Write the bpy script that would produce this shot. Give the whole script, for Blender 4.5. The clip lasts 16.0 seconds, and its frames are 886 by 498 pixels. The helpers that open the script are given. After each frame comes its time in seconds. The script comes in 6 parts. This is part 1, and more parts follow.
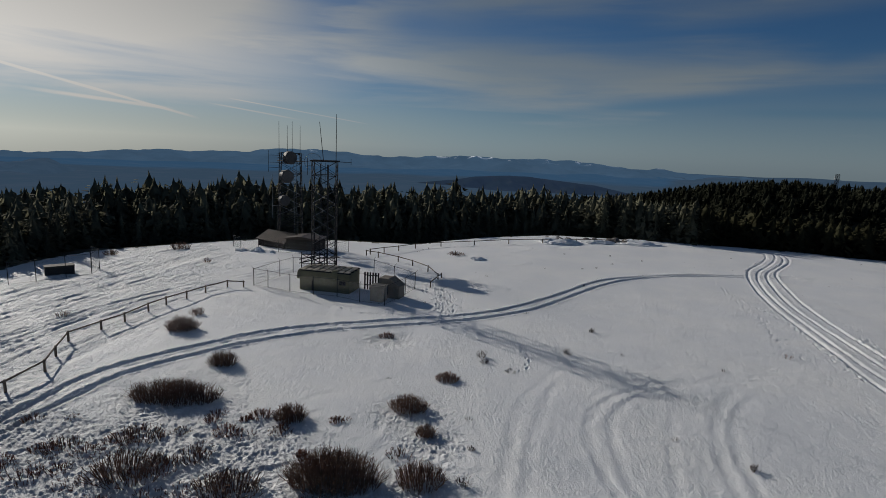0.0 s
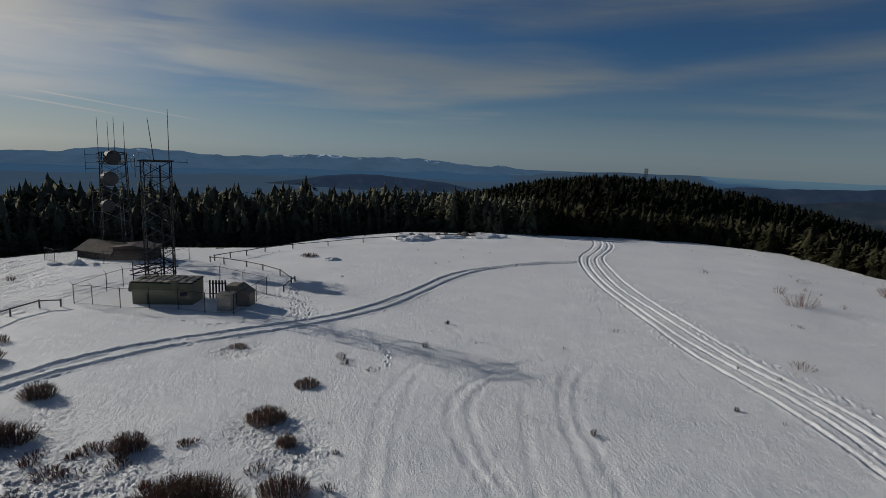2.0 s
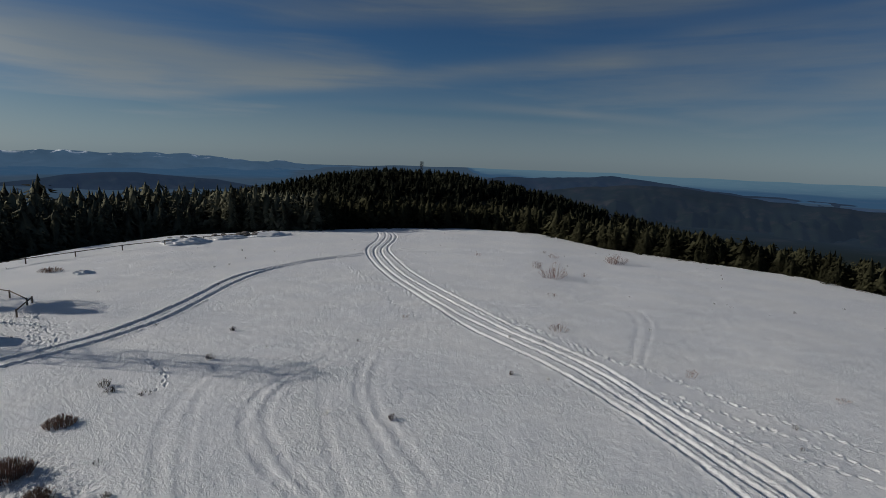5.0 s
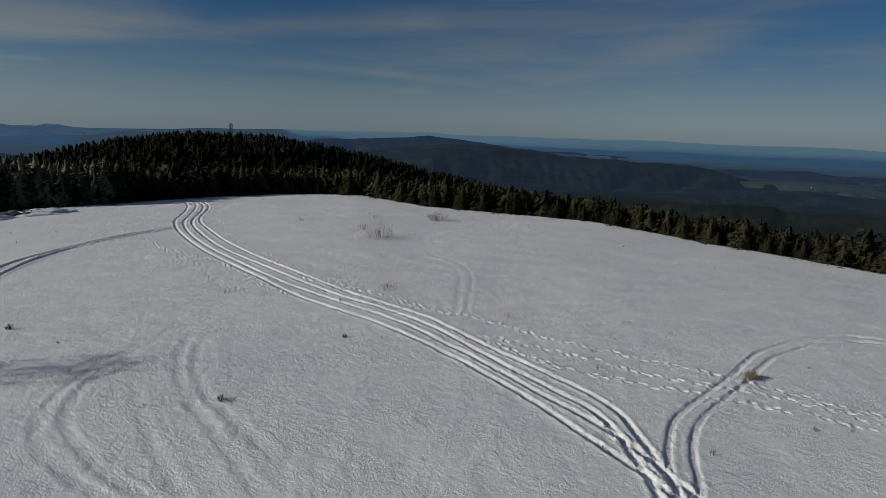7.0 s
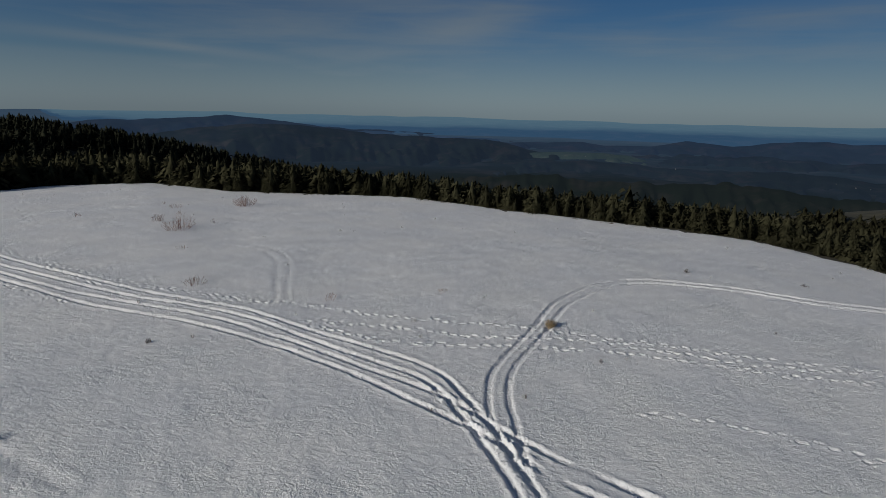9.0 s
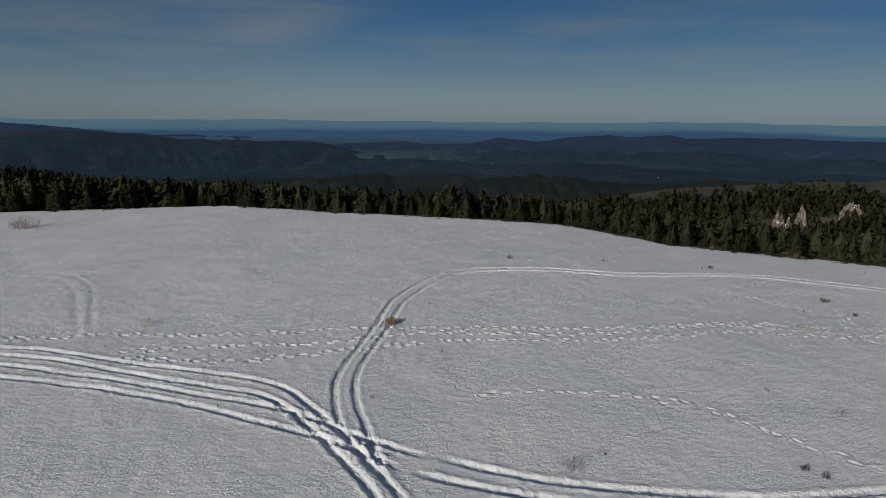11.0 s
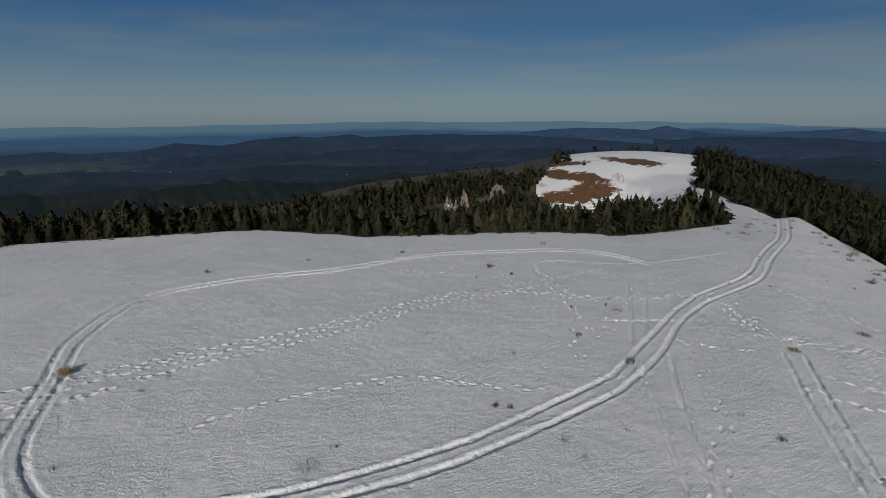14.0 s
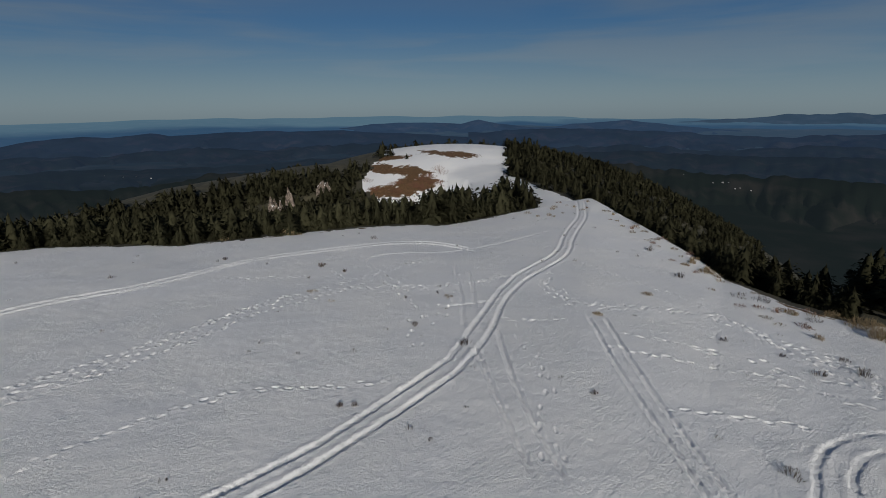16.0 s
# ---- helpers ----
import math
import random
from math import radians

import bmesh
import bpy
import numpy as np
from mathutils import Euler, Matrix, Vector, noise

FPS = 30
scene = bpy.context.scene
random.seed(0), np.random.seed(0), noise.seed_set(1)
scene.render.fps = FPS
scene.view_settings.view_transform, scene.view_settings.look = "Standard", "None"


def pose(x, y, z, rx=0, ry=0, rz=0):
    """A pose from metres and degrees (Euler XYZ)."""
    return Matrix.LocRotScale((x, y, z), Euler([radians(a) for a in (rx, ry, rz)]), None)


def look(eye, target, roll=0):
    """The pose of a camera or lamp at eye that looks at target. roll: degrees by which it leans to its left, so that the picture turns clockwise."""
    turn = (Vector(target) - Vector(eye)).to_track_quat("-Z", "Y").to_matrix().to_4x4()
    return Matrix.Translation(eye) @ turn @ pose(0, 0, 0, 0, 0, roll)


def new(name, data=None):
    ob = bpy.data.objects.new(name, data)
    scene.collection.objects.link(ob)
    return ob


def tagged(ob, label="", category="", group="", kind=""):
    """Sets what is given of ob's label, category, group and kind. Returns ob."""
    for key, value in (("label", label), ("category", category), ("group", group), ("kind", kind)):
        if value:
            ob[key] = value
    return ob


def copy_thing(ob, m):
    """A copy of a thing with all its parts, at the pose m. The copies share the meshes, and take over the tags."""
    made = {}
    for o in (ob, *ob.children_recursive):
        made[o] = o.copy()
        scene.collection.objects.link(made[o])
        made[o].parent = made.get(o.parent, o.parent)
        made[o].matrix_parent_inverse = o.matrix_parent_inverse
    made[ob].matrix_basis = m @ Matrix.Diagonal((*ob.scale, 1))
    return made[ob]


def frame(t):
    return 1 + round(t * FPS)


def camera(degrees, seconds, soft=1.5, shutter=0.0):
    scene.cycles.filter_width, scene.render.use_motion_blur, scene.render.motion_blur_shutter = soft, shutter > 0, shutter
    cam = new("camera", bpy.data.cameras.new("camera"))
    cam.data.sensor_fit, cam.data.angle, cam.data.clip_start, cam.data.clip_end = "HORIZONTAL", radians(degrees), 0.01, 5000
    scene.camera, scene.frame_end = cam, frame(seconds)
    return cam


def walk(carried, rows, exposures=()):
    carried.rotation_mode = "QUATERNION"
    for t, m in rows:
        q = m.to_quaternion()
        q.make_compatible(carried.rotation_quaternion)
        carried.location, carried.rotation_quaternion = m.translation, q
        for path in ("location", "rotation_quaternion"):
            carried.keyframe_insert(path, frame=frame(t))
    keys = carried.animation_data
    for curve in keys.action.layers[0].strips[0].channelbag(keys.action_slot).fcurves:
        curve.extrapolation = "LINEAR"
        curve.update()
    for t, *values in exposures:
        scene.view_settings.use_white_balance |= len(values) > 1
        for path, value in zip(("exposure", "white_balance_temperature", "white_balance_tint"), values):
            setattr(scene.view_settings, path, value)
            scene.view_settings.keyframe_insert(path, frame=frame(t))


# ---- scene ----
# ---------------------------------------------------------------- camera and its walk
cam = camera(77.8, 16.0, soft=0.8)
EYE = Vector((0.0, 0.0, 15.0))
TURNS = [  # seconds, yaw, pitch, roll in degrees
    (0.0, 1.2, -10.39, 2.80), (0.5, -2.91, -10.23, 2.75), (1.0, -6.75, -10.12, 2.70), (1.5, -10.48, -9.97, 2.68),
    (2.0, -14.1, -9.85, 2.60), (2.5, -17.76, -9.78, 2.51), (3.0, -21.42, -9.67, 2.44), (3.5, -24.87, -9.62, 2.38),
    (6.0, -44.64, -9.34, 2.12), (6.5, -49.08, -9.89, 1.97), (7.0, -54.89, -12.86, 1.70), (7.5, -60.87, -14.44, 1.80),
    (8.0, -65.78, -14.44, 1.90), (8.5, -70.13, -14.5, 1.66), (11.0, -92.11, -14.17, 0.68), (11.5, -97.26, -14.07, 0.64),
    (12.0, -103.16, -14.02, 0.70), (12.5, -108.62, -13.80, 0.34), (13.0, -113.5, -13.70, 0.1), (13.5, -118.25, -13.74, 0.02),
    (14.0, -123.32, -13.86, -0.08), (14.5, -128.04, -13.95, -0.2), (15.0, -132.1, -14.05, -0.27), (15.5, -136.62, -14.19, -0.36),
    (16.0, -141.32, -14.39, -0.43)]


def aim(yaw, pitch, roll):
    a, p = radians(yaw), radians(pitch)
    return look(EYE, EYE + Vector((-math.sin(a) * math.cos(p), math.cos(a) * math.cos(p), math.sin(p))), roll)


walk(cam, [(t, aim(a, p, r)) for t, a, p, r in TURNS], [(0.0, -0.16), (3.5, -0.2), (6.5, -0.13), (7.5, -0.24), (8.5, -0.22), (11.0, -0.16), (13.0, -0.10), (16.0, -0.11)])

# ---------------------------------------------------------------- world, sun, exposure
SUN_AZ, SUN_EL = -47.3, 18.8
world = bpy.data.worlds.new("sky")
scene.world = world
world.use_nodes = True


def node(tree, kind, **props):
    n = tree.nodes.new(kind)
    for k, v in props.items():
        if k == "operation":
            n.operation = v
        elif k == "blend_type":
            n.blend_type = v
        elif k == "data_type":
            n.data_type = v
        elif k == "attribute_name":
            n.attribute_name = v
        elif k == "sky_type":
            n.sky_type = v
        elif k == "label":
            n.label = v
    return n


def feed(tree, socket, value):
    if isinstance(value, bpy.types.NodeSocket):
        tree.links.new(value, socket)
    else:
        socket.default_value = value


def calc(tree, op, a, b=0.0, clamp=False):
    n = node(tree, "ShaderNodeMath", operation=op)
    n.use_clamp = clamp
    feed(tree, n.inputs[0], a), feed(tree, n.inputs[1], b)
    return n.outputs[0]


def blend(tree, fac, a, b, mode="MIX"):
    n = node(tree, "ShaderNodeMix", data_type="RGBA", blend_type=mode)
    feed(tree, n.inputs[0], fac), feed(tree, n.inputs[6], a), feed(tree, n.inputs[7], b)
    return n.outputs[2]


def ramp(tree, fac, lo, hi):
    n = node(tree, "ShaderNodeMapRange")
    n.interpolation_type = "SMOOTHSTEP"
    feed(tree, n.inputs[0], fac)
    n.inputs[1].default_value, n.inputs[2].default_value = lo, hi
    return n.outputs[0]


def speckle(tree, vector, scale, detail=4.0, rough=0.55, warp=0.0):
    n = node(tree, "ShaderNodeTexNoise")
    if vector is not None:
        feed(tree, n.inputs["Vector"], vector)
    n.inputs["Scale"].default_value, n.inputs["Detail"].default_value = scale, detail
    n.inputs["Roughness"].default_value, n.inputs["Distortion"].default_value = rough, warp
    return n.outputs["Fac"]


def make_sky():
    tree = world.node_tree
    back = tree.nodes["Background"]
    sky = node(tree, "ShaderNodeTexSky", sky_type="NISHITA")
    sky.sun_disc = False
    sky.sun_elevation, sky.sun_rotation = radians(SUN_EL), radians(SUN_AZ)
    sky.altitude, sky.air_density, sky.dust_density, sky.ozone_density = 1200, 1.0, 0.3, 3.5
    # thin streaks of high cloud, long in bearing and narrow in height
    at = node(tree, "ShaderNodeTexCoord").outputs["Generated"]
    split = node(tree, "ShaderNodeSeparateXYZ")
    feed(tree, split.inputs[0], at)
    c, s = math.cos(radians(70)), math.sin(radians(70))
    across = calc(tree, "SUBTRACT", calc(tree, "MULTIPLY", split.outputs[0], c), calc(tree, "MULTIPLY", split.outputs[1], s))
    ahead = calc(tree, "ADD", calc(tree, "MULTIPLY", split.outputs[0], s), calc(tree, "MULTIPLY", split.outputs[1], c))
    bearing = calc(tree, "ARCTAN2", across, ahead)
    join = node(tree, "ShaderNodeCombineXYZ")
    feed(tree, join.inputs[0], bearing)
    feed(tree, join.inputs[1], split.outputs[2])
    lay = node(tree, "ShaderNodeMapping")
    feed(tree, lay.inputs["Vector"], join.outputs[0])
    lay.inputs["Location"].default_value = (3.1, 0.4, 0.0)
    lay.inputs["Rotation"].default_value = (0, 0, radians(-7))
    lay.inputs["Scale"].default_value = (1.0, 5.5, 1.0)
    broad = speckle(tree, lay.outputs[0], 1.1, 5.0, 0.5, 0.3)
    lay2 = node(tree, "ShaderNodeMapping")
    feed(tree, lay2.inputs["Vector"], join.outputs[0])
    lay2.inputs["Rotation"].default_value = (0, 0, radians(5))
    lay2.inputs["Scale"].default_value = (1.2, 14.0, 1.0)
    fine = speckle(tree, lay2.outputs[0], 1.7, 6.0, 0.58, 0.45)
    mass = calc(tree, "ADD", calc(tree, "MULTIPLY", broad, 0.7), calc(tree, "MULTIPLY", fine, 0.3))
    veil = calc(tree, "MULTIPLY", ramp(tree, mass, 0.40, 0.62), 0.70)
    toward = calc(tree, "ADD", calc(tree, "MULTIPLY", split.outputs[0], math.sin(radians(SUN_AZ))), calc(tree, "MULTIPLY", split.outputs[1], math.cos(radians(SUN_AZ))))
    veil = calc(tree, "MULTIPLY", veil, calc(tree, "ADD", 0.85, calc(tree, "MULTIPLY", ramp(tree, toward, -0.5, 0.95), 0.5)), True)
    # the air thickens to grey low over the horizon
    low = calc(tree, "MULTIPLY", calc(tree, "SUBTRACT", 1.0, ramp(tree, split.outputs[2], -0.02, 0.17)), 0.68)
    veil = calc(tree, "MAXIMUM", veil, low)
    # a bright bank of thin cloud round the sun, and two vapour trails across it
    bank = calc(tree, "MULTIPLY", ramp(tree, toward, 0.66, 0.99), calc(tree, "MULTIPLY", ramp(tree, split.outputs[2], 0.0, 0.07), ramp(tree, mass, 0.30, 0.52)))
    veil = calc(tree, "MAXIMUM", veil, calc(tree, "MULTIPLY", bank, 0.95))

    def streak(a0, e0, a1, e1, core, wide, soft):
        """A streak from one point of the sky (bearing, elevation) to another."""
        p, q = [Vector((math.sin(radians(b)) * math.cos(radians(h)), math.cos(radians(b)) * math.cos(radians(h)), math.sin(radians(h)))) for b, h in ((a0, e0), (a1, e1))]
        pole, mid = p.cross(q).normalized(), (p + q).normalized()
        off, run = [calc(tree, "ADD", calc(tree, "ADD", calc(tree, "MULTIPLY", split.outputs[0], v.x), calc(tree, "MULTIPLY", split.outputs[1], v.y)), calc(tree, "MULTIPLY", split.outputs[2], v.z)) for v in (pole, mid)]
        line = calc(tree, "SUBTRACT", 1.0, ramp(tree, calc(tree, "ABSOLUTE", off), core, wide))
        return calc(tree, "MULTIPLY", line, ramp(tree, run, mid.dot(p) - soft, mid.dot(p) + soft))

    # broad bands of cirrus with clear blue between them
    ragged = calc(tree, "ADD", 0.45, fine)
    for a0, e0, a1, e1, wide, dense in ((-10.2, 7.6, 12.3, 5.4, 0.036, 0.42), (12.3, 5.2, 54.6, 9.9, 0.034, 0.42), (18.0, 12.4, 47.8, 14.2, 0.035, 0.36), (39.3, 5.2, 57.5, 4.1, 0.012, 0.3), (71.5, 6.1, 79.3, 8.7, 0.030, 0.24), (-42, 9.5, -18, 13.0, 0.10, 0.4), (100, 8.0, 150, 9.5, 0.035, 0.16)):
        veil = calc(tree, "ADD", veil, calc(tree, "MULTIPLY", calc(tree, "MULTIPLY", streak(a0, e0, a1, e1, 0.0, wide, 0.02), ragged), dense), True)
    for a0, e0, a1, e1, wide, clear in ((30.4, 8.6, 72.0, 13.8, 0.030, 0.75), (9.0, 3.9, 25.0, 5.6, 0.014, 0.5), (-8.0, 11.6, 20.0, 11.0, 0.055, 0.7), (26, 4.4, 50, 4.0, 0.012, 0.35)):
        veil = calc(tree, "MULTIPLY", veil, calc(tree, "SUBTRACT", 1.0, calc(tree, "MULTIPLY", streak(a0, e0, a1, e1, 0.0, wide, 0.015), clear)))
    trails = 0.0
    for a0, e0, a1, e1, thin in ((-40.0, 5.1, -25.8, 1.8, 0.0030), (-23.4, 3.0, -17.0, 2.2, 0.0018), (-38.0, 3.2, -28.0, 2.4, 0.004), (-22, 3.6, -10, 2.1, 0.0014)):
        trails = calc(tree, "ADD", trails, calc(tree, "MULTIPLY", streak(a0, e0, a1, e1, 0.15 * thin, thin, 0.002), calc(tree, "ADD", 0.1, calc(tree, "MULTIPLY", fine, 0.6))))
    veil = calc(tree, "ADD", veil, trails, True)
    grey = node(tree, "ShaderNodeRGBToBW")
    feed(tree, grey.inputs[0], sky.outputs[0])
    white = blend(tree, 1.0, calc(tree, "MULTIPLY", calc(tree, "ADD", 1.6, calc(tree, "MULTIPLY", grey.outputs[0], 0.74)), calc(tree, "ADD", 1.25, calc(tree, "MULTIPLY", calc(tree, "MULTIPLY", ramp(tree, toward, 0.6, 1.0), ramp(tree, split.outputs[2], 0.01, 0.14)), 1.15))), blend(tree, ramp(tree, toward, 0.6, 1.0), (0.82, 1.0, 1.15, 1), (1.03, 1.0, 0.95, 1)), "MULTIPLY")
    deep = blend(tree, 1.0, sky.outputs[0], (0.56, 0.86, 1.12, 1), "MULTIPLY")
    dim = calc(tree, "ADD", 0.78, calc(tree, "MULTIPLY", ramp(tree, toward, -1.0, -0.5), 0.22))
    feed(tree, back.inputs[0], blend(tree, 1.0, blend(tree, veil, deep, white), dim, "MULTIPLY"))
    back.inputs[1].default_value = 0.036


make_sky()
a, e = radians(SUN_AZ), radians(SUN_EL)
sun = new("sun", bpy.data.lights.new("sun", "SUN"))
sun.matrix_world = look(Vector((math.sin(a) * math.cos(e), math.cos(a) * math.cos(e), math.sin(e))) * 100, (0, 0, 0))
sun.data.energy, sun.data.angle, sun.data.color = 3.5, radians(0.6), (1.0, 0.94, 0.85)


# ---------------------------------------------------------------- materials
def material(name, rough=0.8, metal=0.0):
    m = bpy.data.materials.new(name)
    m.use_nodes = True
    m.node_tree.nodes["Principled BSDF"].inputs["Roughness"].default_value = rough
    m.node_tree.nodes["Principled BSDF"].inputs["Metallic"].default_value = metal
    return m, m.node_tree, m.node_tree.nodes["Principled BSDF"]


def place(tree):
    return node(tree, "ShaderNodeNewGeometry").outputs["Position"]


def bump(tree, shader, height, strength, distance):
    n = node(tree, "ShaderNodeBump")
    n.inputs["Strength"].default_value, n.inputs["Distance"].default_value = strength, distance
    feed(tree, n.inputs["Height"], height)
    feed(tree, shader.inputs["Normal"], n.outputs[0])


def worn(name, light, dark, scale, rough=0.8, metal=0.0, relief=0.0, grain=8.0, gloss=0.3):
    """A surface between two colours: broad stains, fine grain, and some difference from piece to piece."""
    m, tree, shader = material(name, rough, metal)
    shader.inputs["Specular IOR Level"].default_value = gloss
    at = node(tree, "ShaderNodeTexCoord").outputs["Object"]
    broad, fine = speckle(tree, at, scale, 4), speckle(tree, at, scale * grain, 3)
    mix = calc(tree, "ADD", calc(tree, "MULTIPLY", broad, 0.6), calc(tree, "MULTIPLY", fine, 0.4))
    col = blend(tree, ramp(tree, mix, 0.3, 0.7), (*dark, 1), (*light, 1))
    odd = node(tree, "ShaderNodeObjectInfo").outputs["Random"]
    shade = calc(tree, "ADD", calc(tree, "MULTIPLY", odd, 0.35), 0.82)
    feed(tree, shader.inputs["Base Color"], blend(tree, 1.0, col, shade, "MULTIPLY"))
    if relief:
        bump(tree, shader, fine, 0.6, relief)
    return m


def make_snow():
    m, tree, shader = material("snow", 0.68)
    shader.inputs["Specular IOR Level"].default_value = 0.22
    at = place(tree)
    wind = node(tree, "ShaderNodeMapping")
    feed(tree, wind.inputs["Vector"], at)
    wind.inputs["Rotation"].default_value, wind.inputs["Scale"].default_value = (0, 0, radians(-22)), (1.25, 0.6, 1.0)
    broad, crust, grit = speckle(tree, at, 0.12, 4), speckle(tree, wind.outputs[0], 3.0, 6, 0.70, 0.15), speckle(tree, at, 9.0, 3, 0.7)
    clean = blend(tree, ramp(tree, broad, 0.35, 0.7), (0.80, 0.815, 0.84, 1), (0.86, 0.865, 0.87, 1))
    clean = blend(tree, calc(tree, "MULTIPLY", ramp(tree, grit, 0.62, 0.78), 0.10), clean, (0.55, 0.53, 0.50, 1))
    bare = node(tree, "ShaderNodeAttribute", attribute_name="bare").outputs["Fac"]
    grass = blend(tree, ramp(tree, crust, 0.35, 0.65), (0.070, 0.038, 0.020, 1), (0.20, 0.118, 0.056, 1))
    patchy = calc(tree, "ADD", calc(tree, "MULTIPLY", speckle(tree, at, 0.55, 6, 0.65), 0.75), calc(tree, "MULTIPLY", crust, 0.25))
    show = ramp(tree, calc(tree, "ADD", bare, calc(tree, "MULTIPLY", calc(tree, "SUBTRACT", patchy, 0.5), 1.9)), 0.44, 0.56)
    feed(tree, shader.inputs["Base Color"], blend(tree, show, clean, grass))
    relief = calc(tree, "ADD", calc(tree, "MULTIPLY", crust, 0.75), calc(tree, "MULTIPLY", grit, 0.4))
    # patches of wind crust between smoother drifts
    patch = ramp(tree, speckle(tree, at, 0.22, 4, 0.6, 0.6), 0.40, 0.64)
    relief = calc(tree, "MULTIPLY", calc(tree, "SUBTRACT", relief, 0.575), calc(tree, "ADD", 0.5, calc(tree, "MULTIPLY", patch, 0.6)))
    trod = node(tree, "ShaderNodeAttribute", attribute_name="trodden").outputs["Fac"]
    relief = calc(tree, "ADD", relief, calc(tree, "MULTIPLY", trod, calc(tree, "MULTIPLY", speckle(tree, at, 1.5, 6, 0.68, 0.4), 6.0)))
    bump(tree, shader, relief, 0.95, 0.15)
    return m


def make_floor():
    m, tree, shader = material("forest_floor", 0.95)
    at = place(tree)
    col = blend(tree, ramp(tree, speckle(tree, at, 0.35, 5), 0.35, 0.65), (0.030, 0.031, 0.019, 1), (0.062, 0.056, 0.034, 1))
    feed(tree, shader.inputs["Base Color"], col)
    return m


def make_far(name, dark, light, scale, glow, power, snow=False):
    """Land so far off that haze covers it, painted as a blue glow on its surface."""
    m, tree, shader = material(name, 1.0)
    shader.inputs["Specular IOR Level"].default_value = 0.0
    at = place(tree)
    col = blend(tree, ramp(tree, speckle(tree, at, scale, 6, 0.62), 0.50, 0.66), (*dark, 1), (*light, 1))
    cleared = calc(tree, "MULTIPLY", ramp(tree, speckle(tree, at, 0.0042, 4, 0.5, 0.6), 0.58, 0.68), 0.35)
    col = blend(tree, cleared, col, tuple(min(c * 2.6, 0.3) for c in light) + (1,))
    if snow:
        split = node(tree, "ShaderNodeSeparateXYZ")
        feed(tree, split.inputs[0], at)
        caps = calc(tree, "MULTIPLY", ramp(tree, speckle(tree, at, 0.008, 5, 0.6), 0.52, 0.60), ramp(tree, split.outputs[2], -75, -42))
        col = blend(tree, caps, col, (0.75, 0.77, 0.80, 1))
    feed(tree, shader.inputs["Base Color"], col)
    # the haze glow differs in broad patches, in place of shading on slopes
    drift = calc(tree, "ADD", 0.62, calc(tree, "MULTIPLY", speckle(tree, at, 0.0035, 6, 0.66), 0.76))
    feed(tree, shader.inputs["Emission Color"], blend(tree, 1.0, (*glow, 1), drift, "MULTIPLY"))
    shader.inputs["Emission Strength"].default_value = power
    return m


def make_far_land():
    """Valley, coast and sea; haze is painted on as a glow, stronger the farther they lie."""
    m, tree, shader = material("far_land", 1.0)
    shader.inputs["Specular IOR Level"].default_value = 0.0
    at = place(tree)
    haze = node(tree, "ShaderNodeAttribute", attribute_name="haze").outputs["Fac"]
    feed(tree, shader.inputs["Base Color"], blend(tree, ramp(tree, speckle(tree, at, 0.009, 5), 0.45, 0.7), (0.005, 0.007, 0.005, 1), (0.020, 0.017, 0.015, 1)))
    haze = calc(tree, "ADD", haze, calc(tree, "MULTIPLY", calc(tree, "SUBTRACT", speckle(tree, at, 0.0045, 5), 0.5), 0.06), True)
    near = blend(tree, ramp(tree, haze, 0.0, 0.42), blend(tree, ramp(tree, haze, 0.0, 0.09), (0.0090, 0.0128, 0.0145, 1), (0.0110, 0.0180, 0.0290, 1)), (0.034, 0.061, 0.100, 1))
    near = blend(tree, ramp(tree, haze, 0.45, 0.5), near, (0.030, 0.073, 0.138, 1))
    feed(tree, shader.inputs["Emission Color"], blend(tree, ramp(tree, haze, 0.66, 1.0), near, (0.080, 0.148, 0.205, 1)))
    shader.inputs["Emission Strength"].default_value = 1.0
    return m


